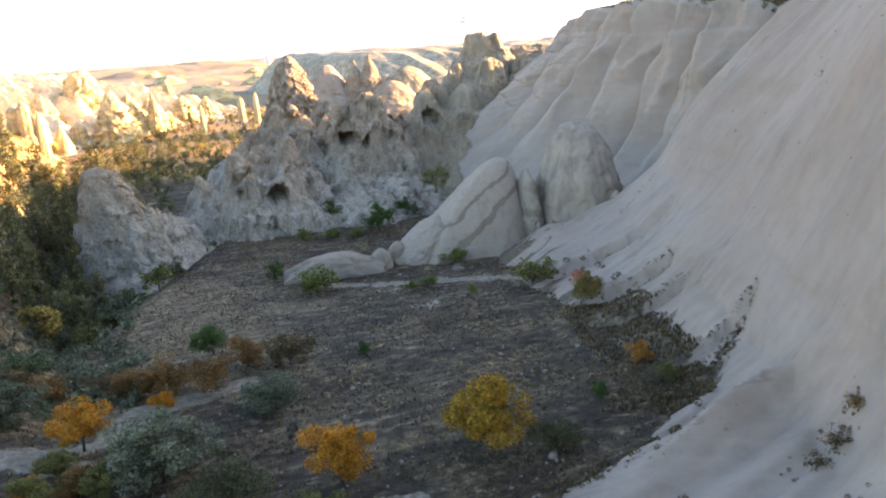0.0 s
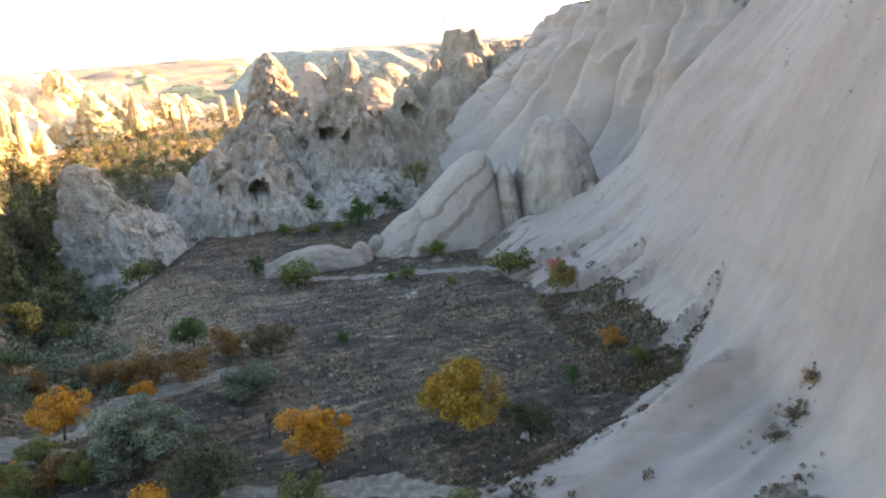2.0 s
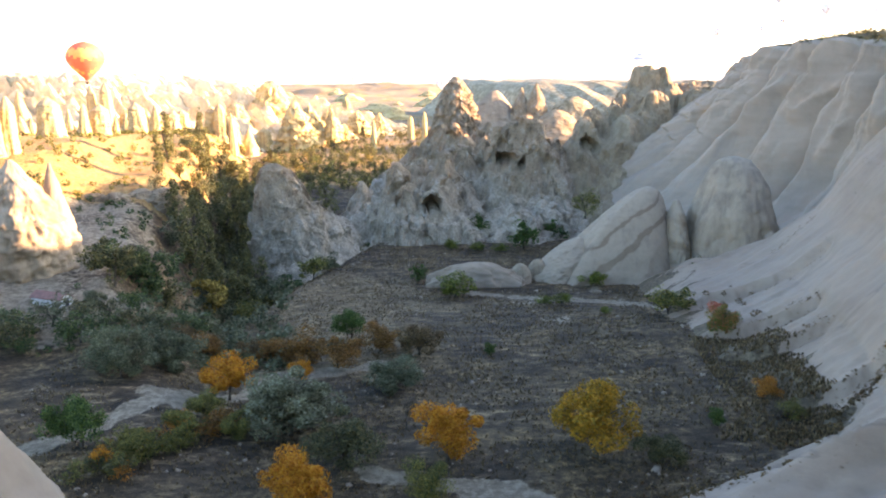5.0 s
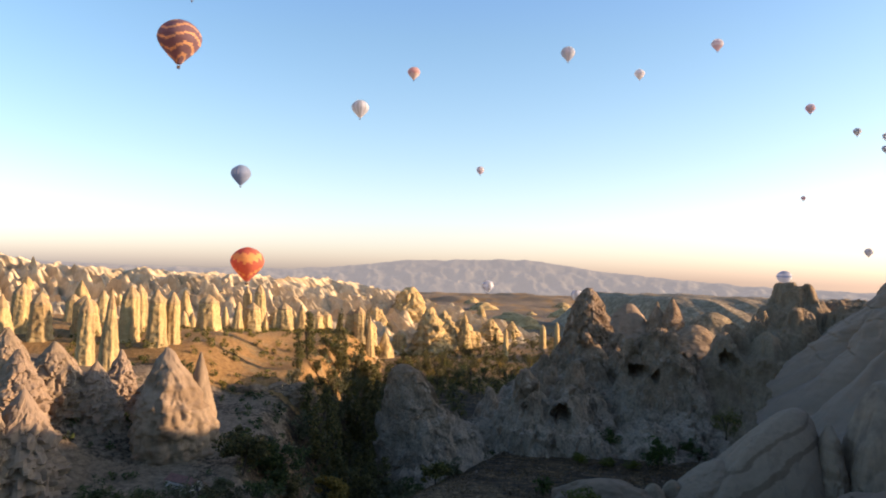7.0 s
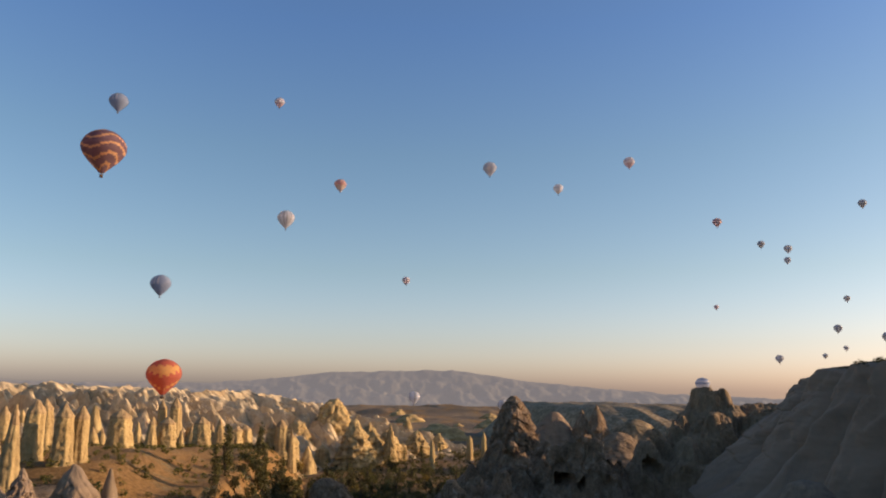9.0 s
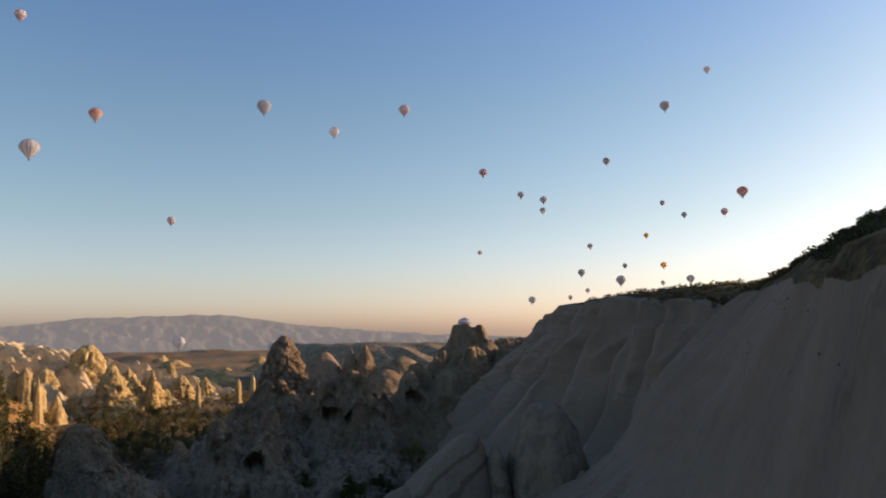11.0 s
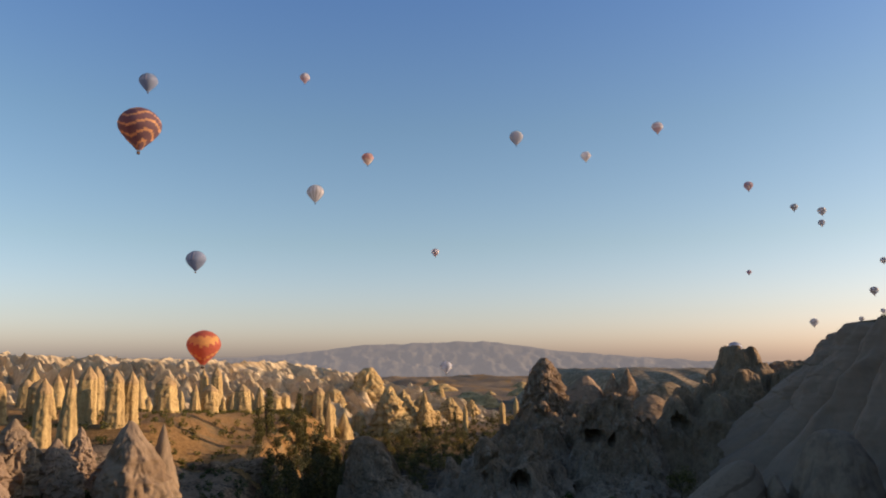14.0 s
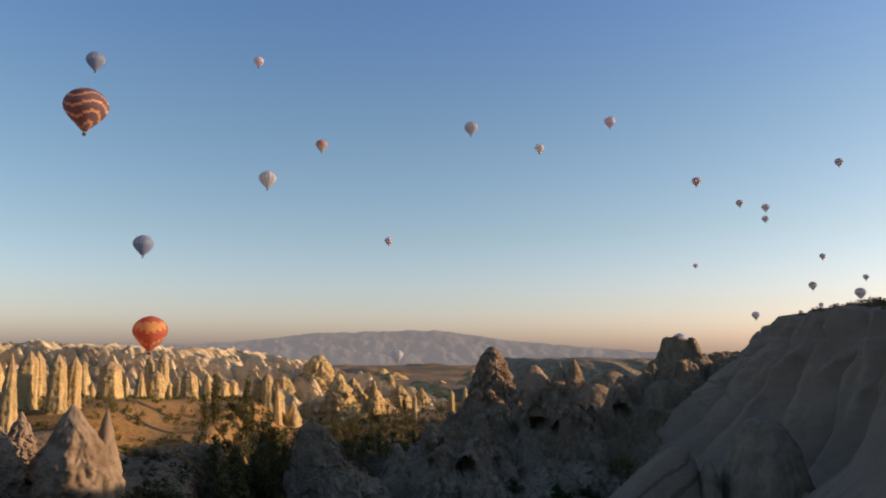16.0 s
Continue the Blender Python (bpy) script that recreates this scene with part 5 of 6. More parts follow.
def balloon(x, y, z, wide, style, fine, turn=0.0):
    """A balloon whose bag is centred at (x, y, z)."""
    cols, rule, label = STYLES[style]
    gores, rows = (32, 56) if fine else (12, 16)
    sub = 2
    h = 1.04 * wide
    t = np.linspace(0, 1, rows)
    a = np.linspace(0, 2 * math.pi, gores * sub, endpoint=False)
    tt, aa = np.meshgrid(t, a, indexing="ij")
    r = np.interp(tt, [p[0] for p in BAG], [p[1] for p in BAG]) * wide
    r = r * (1 - 0.02 * np.cos(aa * gores))
    verts = np.stack([r * np.cos(aa), r * np.sin(aa), h * (1 - tt)], -1).reshape(-1, 3)
    me = grid_mesh("envelope", verts, rows, gores * sub, True)
    for c in cols:
        me.materials.append(fabric(c))
    idx = [rule(k // sub, (i + 0.5) / (rows - 1), gores) for i in range(rows - 1) for k in range(gores * sub)]
    me.polygons.foreach_set("material_index", np.array(idx, np.int32))
    top = new("hot_air_balloon")
    drop = 0.11 * wide
    top.location, top.rotation_euler = (x, y, z - h / 2 - drop), (0, 0, turn)
    tagged(top, label + " floating in the clear sky", "balloon", "hot-air balloons")
    bag = part("envelope", me, None, top)
    bag.location = (0, 0, drop)
    if fine:
        ring = [(0.105 * wide * math.cos(k * math.pi / 12), 0.105 * wide * math.sin(k * math.pi / 12), h * 0.992) for k in range(24)]
        inner = [(0.0, 0.0, h * 1.004)]
        part("vent", raw_mesh("vent", ring + inner, [(k, (k + 1) % 24, 24) for k in range(24)], True), fabric(cols[0]), bag, "round vent cloth in the crown")
    w = 0.075 * wide
    basket = part("basket", box_mesh("basket", w * 1.35, w, 0.055 * wide, 0, 0, 0, 0.012 * wide), WICKER, top, "brown wicker basket")
    if fine:
        for sx, sy, lx, ly in ((0, -1, 1.4, 0.06), (0, 1, 1.4, 0.06), (-1, 0, 0.06, 1.0), (1, 0, 0.06, 1.0)):
            part("rim", box_mesh("rim", w * lx, w * ly, 0.008 * wide, 0.053 * wide, sx * w * 0.67, sy * w * 0.49, 0.002 * wide), ROPE, basket, "dark padded rim")
    m = 0.06 * wide
    ropes = [((sx * w * 0.6, sy * w * 0.45, 0.05 * wide), (sx * m * 0.7, sy * m * 0.7, drop + 0.01 * wide), 0.003 * wide, 0.003 * wide) for sx in (-1, 1) for sy in (-1, 1)]
    for run in ropes:
        part("rope", tube_mesh("rope", [run], 5), ROPE, top)
    part("burner", box_mesh("burner", w * 0.5, w * 0.35, 0.012 * wide, 0.085 * wide, 0, 0, 0.003 * wide), ROPE, top)
    return top


# bag centre x, y, z and the pattern
NEAR = ((-110.5, 252.5, 123.5, "waves", 0.84), (-269, 641, 290, "panels", 0.9), (-216, 633, 125, "panels", 0.94), (-125, 381, 46, "flame", 0.95), (-127, 709, 201, "ribbed", 0.92))
for x, y, z, style, k in NEAR:
    balloon(x, y, z, 18 * k, style, True, math.atan2(-y, -x) + (0.0 if style != "flame" else 1.1))
MID = ((-253, 1284, 542, "banded"), (-117, 1086, 338, "coral"), (-26, 1688, 281, "banded"), (93, 943, 326, "steel"), (256, 1330, 406, "white"), (338, 1152, 404, "banded"), (594, 1440, 374, "pink"), (836, 1774, 398, "grey"),
       (822, 1615, 357, "pale"), (971, 1917, 385, "steel"), (946, 1527, 442, "grey"), (1114, 2763, 353, "pink"), (1202, 2055, 304, "pale"), (909, 1594, 180, "grey"), (805, 1653, 116, "pale"), (1498, 2594, 198, "pale"), (1440, 2628, 172, "grey"),
       (-1, 1132, 28, "ribbed"), (394, 1346, 10, "sand"), (280, 832, 10, "pink"), (370, 965, 51, "topband"), (137, 1182, 17, "pale"))
FAR = ((1306, 1600, 731, "white"), (798, 1087, 435, "grey"), (1531, 2136, 471, "pink"), (1432, 1889, 389, "grey"), (1268, 1512, 333, "pink"), (865, 981, 266, "coral"), (1493, 2181, 364, "sand"), (1437, 2230, 263, "grey"),
       (1263, 1764, 221, "sand"), (756, 1180, 132, "grey"), (1038, 1352, 151, "pale"), (1735, 2437, 222, "pale"))
for x, y, z, style in MID + FAR:
    balloon(x, y, z, 18, style, False)

# ---- plants ----
def leaf_material(name, tones, through=0.35):
    """Leaves that differ one by one, light passing through."""
    mat, nt, bsdf = nodes_of(name, 0.7)
    geo = nt.nodes.new("ShaderNodeNewGeometry")
    c = ramp_node(nt, geo.outputs["Random Per Island"], [(0.0, tones[0]), (0.5, tones[1]), (1.0, tones[2])])
    blot = ramp_node(nt, noise_node(nt, 0.6, 3), [(0.35, (0.7, 0.7, 0.7)), (0.65, (1.1, 1.1, 1.1))])
    c = mix_node(nt, 1.0, c, blot, "MULTIPLY")
    nt.links.new(c, bsdf.inputs["Base Color"])
    thin = nt.nodes.new("ShaderNodeBsdfTranslucent")
    nt.links.new(c, thin.inputs["Color"])
    both = nt.nodes.new("ShaderNodeMixShader")
    both.inputs[0].default_value = through
    nt.links.new(bsdf.outputs[0], both.inputs[1])
    nt.links.new(thin.outputs[0], both.inputs[2])
    nt.links.new(both.outputs[0], nt.nodes["Material Output"].inputs["Surface"])
    return mat


BARK, nt_, b_ = nodes_of("bark", 0.9)
nt_.links.new(ramp_node(nt_, noise_node(nt_, 3, 5, (1, 1, 0.3)), [(0.3, (0.03, 0.022, 0.016)), (0.7, (0.11, 0.085, 0.065))]), b_.inputs["Base Color"])
LEAF = {
    "gold": ((0.12, 0.085, 0.014), (0.3, 0.15, 0.015), (0.44, 0.2, 0.02)), "orange": ((0.289, 0.085, 0.0085), (0.468, 0.162, 0.0119), (0.527, 0.238, 0.0255)), "olivegreen": ((0.042, 0.05, 0.0182), (0.1045, 0.1047, 0.0272), (0.2244, 0.1718, 0.0379)),
    "silver": ((0.0666, 0.0676, 0.0342), (0.129, 0.126, 0.0652), (0.199, 0.199, 0.131)), "darkolive": ((0.033, 0.0343, 0.0184), (0.0659, 0.0659, 0.029), (0.132, 0.105, 0.0395)), "sage": ((0.0459, 0.051, 0.02509), (0.0918, 0.0952, 0.0474), (0.149, 0.155, 0.0952)),
    "green": ((0.0197, 0.0395, 0.0132), (0.0462, 0.0817, 0.0184), (0.0926, 0.132, 0.0263)), "rust": ((0.079, 0.0395, 0.0158), (0.172, 0.079, 0.0237), (0.29, 0.132, 0.0263)), "brown": ((0.0527, 0.0369, 0.0197), (0.105, 0.0659, 0.029), (0.184, 0.105, 0.0395)),
    "lime": ((0.0379, 0.0522, 0.0095), (0.085, 0.1044, 0.0152), (0.1613, 0.1519, 0.0238)), "redgreen": ((0.0659, 0.105, 0.0237), (0.118, 0.132, 0.0263), (0.474, 0.132, 0.0592)), "darkgreen": ((0.0198, 0.0363, 0.0165), (0.0461, 0.0691, 0.023), (0.0906, 0.107, 0.0329)),
    "rustorange": ((0.158, 0.0659, 0.0158), (0.395, 0.132, 0.0197), (0.527, 0.224, 0.0395)), "yellowgreen": ((0.042, 0.044, 0.022), (0.085, 0.078, 0.031), (0.15, 0.122, 0.042)), "yellow": ((0.1232, 0.0919, 0.0234), (0.2456, 0.1662, 0.0351), (0.3612, 0.2309, 0.0546)),
    "poplar": ((0.05, 0.056, 0.026), (0.105, 0.1, 0.04), (0.185, 0.155, 0.052)), "bare": ((0.0395, 0.029, 0.0237), (0.0659, 0.0474, 0.0369), (0.118, 0.0859, 0.0527)),
}
LEAF_MATS = {k: leaf_material("leaves_" + k, v) for k, v in LEAF.items()}
TREE_NAMES = {"gold": ("tree", "small tree in golden autumn leaf"), "orange": ("tree", "small tree in bright orange leaf"), "olivegreen": ("shrub", "olive-green shrub with yellowing tips"), "silver": ("tree", "silver-leaved oleaster tree beside the path"),
              "darkolive": ("shrub", "dark olive shrub with thin leaf"), "sage": ("shrub", "grey-green sage-coloured shrub in the shade"), "green": ("tree", "small round green fruit tree"), "rust": ("shrub", "rust-brown autumn shrub in the dry field"), "brown": ("shrub", "brown half-bare autumn shrub on dry soil"),
              "lime": ("shrub", "low yellow-green shrub in the field"), "redgreen": ("tree", "small tree turning red on one side"), "darkgreen": ("shrub", "dark green shrub in the shade"), "rustorange": ("shrub", "orange autumn shrub at the cliff foot"),
              "yellowgreen": ("tree", "yellow-green tree in the valley"), "yellow": ("tree", "yellow autumn tree in the valley"), "poplar": ("poplar_tree", "tall slim poplar with yellowing leaf"), "bare": ("tree", "bare grey tree without leaf")}


def leaf_cloud(rng, centres, radii, count, size):
    """Verts and faces of small folded leaves scattered over round clumps."""
    pick = rng.randint(0, len(centres), count)
    d = rng.normal(size=(count, 3))
    d /= np.linalg.norm(d, axis=1)[:, None]
    pos = centres[pick] + d * radii[pick][:, None] * (0.55 + 0.5 * rng.rand(count))[:, None] * np.array([1, 1, 0.85])
    nrm = d + 0.8 * rng.normal(size=(count, 3))
    nrm /= np.linalg.norm(nrm, axis=1)[:, None]
    ref = rng.normal(size=(count, 3))
    u = np.cross(nrm, ref)
    u /= np.linalg.norm(u, axis=1)[:, None]
    w = np.cross(nrm, u)
    s = (size * (0.6 + 0.8 * rng.rand(count)))[:, None]
    verts = np.stack([pos - u * s, pos + w * s * 0.55 + nrm * s * 0.15, pos + u * s, pos - w * s * 0.55 + nrm * s * 0.15], 1).reshape(-1, 3)
    faces = np.arange(count * 4).reshape(-1, 4)
    return verts, faces


def quads_mesh(name, verts, faces):
    me = bpy.data.meshes.new(name)
    me.vertices.add(len(verts))
    me.vertices.foreach_set("co", np.asarray(verts, np.float32).ravel())
    me.loops.add(faces.size)
    me.loops.foreach_set("vertex_index", faces.ravel().astype(np.int32))
    me.polygons.add(len(faces))
    k = faces.shape[1]
    me.polygons.foreach_set("loop_start", np.arange(0, faces.size, k, dtype=np.int32))
    me.update(calc_edges=True)
    return me


def tree(kind, seed, count=1500):
    """One plant of unit height 1: trunk with limbs, crown of clumped leaves."""
    rng = np.random.RandomState(seed)
    name, label = TREE_NAMES[kind]
    top = new(name)
    tagged(top, label, "poplar" if name == "poplar_tree" else name, "autumn plants")
    tall = name == "poplar_tree"
    shrub = name == "shrub"
    low = 0.02 if shrub else (0.08 if tall else 0.1)
    runs, tips = [], []
    trunk_r = 0.02 if tall else 0.028
    bend = rng.normal(size=2) * 0.03
    fork = (bend[0], bend[1], 0.42 if not shrub else 0.2)
    runs.append(((0, 0, -0.04), fork, trunk_r, trunk_r * 0.6))
    for _ in range(9 if not tall else 12):
        a = rng.uniform(0, 2 * math.pi)
        out = rng.uniform(0.15, 0.36) * (0.3 if tall else 1)
        h = rng.uniform(0.5, 0.86)
        mid = (fork[0] + math.cos(a) * out * 0.5, fork[1] + math.sin(a) * out * 0.5, fork[2] + (h - fork[2]) * 0.6)
        tip = (math.cos(a) * out, math.sin(a) * out, h)
        start = (fork[0] * 0.8, fork[1] * 0.8, fork[2] * rng.uniform(0.6, 1.0))
        runs += [(start, mid, trunk_r * 0.5, trunk_r * 0.3), (mid, tip, trunk_r * 0.3, trunk_r * 0.1)]
        tips.append(tip)
        if kind == "bare":
            for _ in range(5):
                b = rng.uniform(0, 2 * math.pi)
                o = rng.uniform(0.08, 0.2)
                runs.append((mid, (mid[0] + math.cos(b) * o, mid[1] + math.sin(b) * o, mid[2] + rng.uniform(0.1, 0.3)), trunk_r * 0.25, trunk_r * 0.06))
    trunk = part("trunk", tube_mesh("trunk", runs, 6), BARK, top)
    k = 40 if tall else 44 if kind == "gold" else 26
    if tall:
        z = rng.uniform(low, 0.97, k)
        spread = 0.115 * np.sin(np.clip((z - 0.02) / 0.98, 0, 1) ** 0.8 * math.pi) ** 0.7
        a = rng.uniform(0, 2 * math.pi, k)
        centres = np.stack([np.cos(a) * spread * 0.7, np.sin(a) * spread * 0.7, z], 1)
        radii = 0.055 + 0.045 * rng.rand(k)
    else:
        d = rng.normal(size=(k, 3))
        d /= np.linalg.norm(d, axis=1)[:, None]
        wide = 0.62 if shrub else 0.54
        r = rng.uniform(0.2, 0.88, k)[:, None]
        mid = low + (1 - low) * 0.5
        centres = d * r * np.array([wide, wide, (1 - low) * 0.5]) + np.array([0, 0, mid])
        centres[:, 0] *= rng.uniform(0.85, 1.2)
        radii = (0.09 + 0.15 * rng.rand(k) ** 1.5) * (1.1 if shrub else 1.0)
        if kind == "gold":
            a = rng.uniform(0, 2 * math.pi, k)
            h = (np.arange(k) + 0.5) / k
            out = 0.46 * np.sin(math.pi * np.clip(0.22 + 0.74 * h, 0, 1)) ** 0.8 * np.sqrt(rng.uniform(0.15, 1, k))
            centres = np.stack([np.cos(a) * out, np.sin(a) * out, 0.27 + 0.62 * h], 1)
            radii = 0.11 + 0.07 * rng.rand(k)
    verts, faces = leaf_cloud(rng, centres, radii, count if kind != "bare" else 160, (0.02 if count > 2000 else 0.034) if not tall else 0.024)
    me = quads_mesh("crown", verts, faces)
    part("crown", me, LEAF_MATS[kind], top)
    if kind == "redgreen":
        v2, f2 = leaf_cloud(rng, np.array([[-0.25, -0.1, 0.75], [-0.1, -0.2, 0.85]]), np.array([0.2, 0.18]), 400, 0.03)
        part("red_leaves", quads_mesh("red_leaves", v2, f2), leaf_material("leaves_red", ((0.3, 0.06, 0.04), (0.45, 0.12, 0.07), (0.5, 0.2, 0.1))), top, "spray of red leaves")
    return top


GROVE = {}
grow_rng = np.random.RandomState(31)


def plant(kind, x, y, h, wide=1.0, z=None, count=1500):
    """Stand a plant of height h at (x, y); three different forms of each kind."""
    key = (kind, grow_rng.randint(0, 3), count)
    base = float(ground_z(x, y)) - 0.05 if z is None else z
    m = Matrix.Translation((x, y, base)) @ Matrix.Rotation(grow_rng.uniform(0, 6.28), 4, "Z") @ Matrix.Diagonal((h * wide, h * wide, h, 1))
    if key not in GROVE:
        GROVE[key] = tree(kind, 900 + 7 * len(GROVE), count)
        GROVE[key].matrix_basis = m
        return GROVE[key]
    unit = GROVE[key]
    made = copy_thing(unit, Matrix.Identity(4))
    made.matrix_basis = m
    return made


PLACES = {
    "gold": ((26.6, 66.6, 9.0),), "orange": ((10.3, 67.7, 7.2), (-4.8, 58.9, 6.6), (-15.8, 87.0, 6.8), (-7.2, 94.3, 3.6), (-25.9, 68.7, 2.8)),
    "olivegreen": ((7.3, 59.4, 4.3), (19.2, 50.6, 4.9), (57.8, 121.2, 6.3),  (52.8, 73.3, 2.9), (-21.5, 168.7, 5.1), (-9.6, 173.4, 6.0), (-17.7, 80.7, 3.6), (-19.3, 75.9, 3.8), (-23.2, 71.4, 3.8), (-13.3, 75.3, 3.2), (-23.0, 158.6, 6.4)),
    "silver": ((-7.1, 76.4, 8.6), (-4.5, 77.5, 6.4)), "darkolive": ((-0.6, 67.9, 6.2), (77.8, 147.7, 7.2), (33.3, 64.5, 4.1)),
    "sage": ((5.1, 88.6, 5.6), (-26.0, 98.8, 5.6), (-31.9, 95.5, 6.4), (-6.4, 191.6, 6.0), (-30.5, 92.2, 6.8), (-24.8, 98.7, 6.0), (-51.0, 91.3, 4.4), (-41.2, 116.2, 3.2), (-21.2, 174.8, 7.0)),
    "bare": ((6.5, 76.5, 5.4), (49.4, 70.2, 4.8)), "green": ((-0.2, 113.7, 5.3), (21.1, 102.3, 2.0), (15.0, 161.8, 4.5), (46.7, 192.6, 8.6), (36.3, 208.8, 7.0), (58.7, 209.2, 5.2), (43.3, 72.5, 2.4), (-29.3, 73.5, 6.2), (-44.1, 134.9, 5.4)),
    "rust": ((-7.3, 101.8, 5.6), (-2.1, 98.9, 5.2), (4.3, 105.8, 5.0), (-22.3, 106.3, 4.6), (-12, 104, 4.6)), "brown": ((10.2, 102.9, 5.4), (-26.5, 108.0, 3.9), (-16, 108, 3.6)),
    "lime": ((41.4, 134.1, 2.6), (38.0, 134.5, 2.0), (53.7, 152.1, 3.6), (47.2, 125.3, 1.6), (21.4, 146.5, 5.4), (26.5, 194.2, 3.2), (33.7, 191.1, 2.8), (39.7, 189.9, 2.6)), "redgreen": ((60.2, 106.4, 5.8),),
    "darkgreen": ((1.5, 205.3, 5.5), (-25.7, 172.0, 5.8), (-16.2, 166.7, 6.0), (-37.8, 138.9, 8.6), (-40.5, 137.1, 6.2)), "rustorange": ((54.3, 80.6, 3.1), (64, 61, 1.5)), "yellowgreen": ((-41.0, 126.0, 9.0), (-21.4, 166.6, 4.2)),
    "yellow": ((-31.5, 160, 9.5),),
}
for kind, spots in PLACES.items():
    for x, y, h in spots:
        flat = kind in ("lime",)
        plant(kind, x, y, h, 1.6 if flat else (1.22 if TREE_NAMES[kind][0] == "shrub" else (1.3 if kind == "silver" else 1.0 if kind == "gold" else 1.02)), None, 9000 if y < 118 else 2000)

plant("olivegreen", 67.5, 205, 9.0, 1.0, 0.5, 2600)
plant("darkgreen", 60, 203, 4.0, 1.3, None, 1200)
# trees along the stream bed
wood = np.random.RandomState(77)
for n in range(190):
    y = wood.uniform(118, 330)
    e = float(bank_edge(y))
    x = e + wood.normal(13, 8.0)
    kind = ("poplar", "yellowgreen", "poplar", "sage", "poplar", "yellowgreen", "poplar", "silver", "poplar", "sage")[n % 10]
    h = wood.uniform(10, 15.5) if kind == "poplar" else wood.uniform(4, 8)
    if abs(x + 14) < 14 and 180 < y < 216 or x > -2 or (y < 165 and kind == "poplar") or x > float(np.interp(y, (100, 130, 150, 170, 190, 205), (-46, -30, -23, -13, -6, -2))):
        continue
    plant(kind, x, y, h, 1.0, None, 1100)
for n in range(46):
    y = wood.uniform(330, 620)
    x = wood.uniform(-62 - 0.02 * y, 40)
    kind = ("yellow", "poplar", "yellowgreen", "poplar", "olivegreen", "yellowgreen")[n % 6]
    plant(kind, x, y, wood.uniform(9, 14) if kind == "poplar" else wood.uniform(5, 9), 1.1, None, 500)
# belt of trees on the plain behind the crag
belt = np.random.RandomState(5)
for n in range(46):
    y = belt.uniform(300, 430)
    x = belt.uniform(-30, 34) + 0.05 * (y - 300)
    kind = ("yellowgreen", "poplar", "yellow", "olivegreen", "yellowgreen")[n % 5]
    plant(kind, x, y, belt.uniform(7, 12) if kind == "poplar" else belt.uniform(4, 7.5), 1.1, None, 500)
for n in range(80):
    y = belt.uniform(232, 400)
    x = belt.uniform(-56, 10) + 0.1 * (y - 300)
    if x > -6 and y < 300:
        continue
    kind = ("olivegreen", "darkgreen", "yellowgreen", "olivegreen", "poplar")[n % 5]
    plant(kind, x, y, belt.uniform(9, 13) if kind == "poplar" else belt.uniform(3.5, 7), 1.15, None, 500)
# shrubs on the left bank and round the hut
for n in range(40):
    t = wood.rand()
    x, y = -72 + 46 * t + wood.normal(0, 3), 96 + 14 * t + wood.normal(0, 4)
    plant(("darkgreen", "sage", "darkolive", "darkgreen")[n % 4], x, y, wood.uniform(3.0, 5.5), 1.25, None, 900)
# hedge of olive and rust shrubs below the path
for n in range(34):
    t = wood.rand()
    x, y = -29 + 17 * t + wood.normal(0, 1.2) + 2.5, 68 + 16 * t + wood.normal(0, 1.6) - 1
    plant(("olivegreen", "rust", "olivegreen", "darkolive", "olivegreen", "rustorange")[n % 6], x, y, wood.uniform(1.4, 3.2), 1.3, None, 900)


# ---- loose ground cover ----
def scatter(name, label, spots, make, material, category):
    verts, faces, base = [], [], 0
    for p in spots:
        v, f = make(p)
        verts.append(v)
        faces.append(f + base)
        base += len(v)
    me = quads_mesh(name, np.concatenate(verts), np.concatenate(faces))
    me.materials.append(material)
    return tagged(new(name, me), label, category, kind="stuff")


STRAW = leaf_material("dry_grass", ((0.06, 0.039, 0.02), (0.13, 0.085, 0.042), (0.25, 0.17, 0.086)), 0.35)
cover = np.random.RandomState(12)


def tuft(p):
    k = 4
    a = cover.uniform(0, 6.28, k)
    lean = cover.uniform(0.15, 0.6, k)
    h = p[3] * cover.uniform(0.6, 1.2, k)
    w = 0.16 * p[3] + 0.05
    ox, oy = np.cos(a), np.sin(a)
    b = np.array(p[:3])
    v = []
    for i in range(k):
        side = np.array([-oy[i], ox[i], 0]) * w
        tip = b + np.array([ox[i] * lean[i] * h[i], oy[i] * lean[i] * h[i], h[i]])
        v += [b - side, b + side, tip + side * 0.3, tip - side * 0.3]
    return np.array(v), np.arange(4 * k).reshape(-1, 4)


def field_spots(count, keep):
    x, y = cover.uniform(-40, 75, count), cover.uniform(40, 215, count)
    dens = fbm(x / 11, y / 11, 3, 3)
    ok = (dens + cover.uniform(-0.5, 0.5, count) > keep) & (near_paths(x, y, 1.6) < 0.4) & (0.933 * (x - 60) - 0.36 * (y - 62) < -14)
    x, y = x[ok], y[ok]
    return x, y, ground_z(x, y)


gx, gy, gz = field_spots(60000, -0.1)
scatter("dry_grass", "tufts of dry straw-coloured grass over the field", [(x, y, z - 0.03, s) for x, y, z, s in zip(gx, gy, gz, cover.uniform(0.14, 0.36, len(gx)))], tuft, STRAW, "grass")
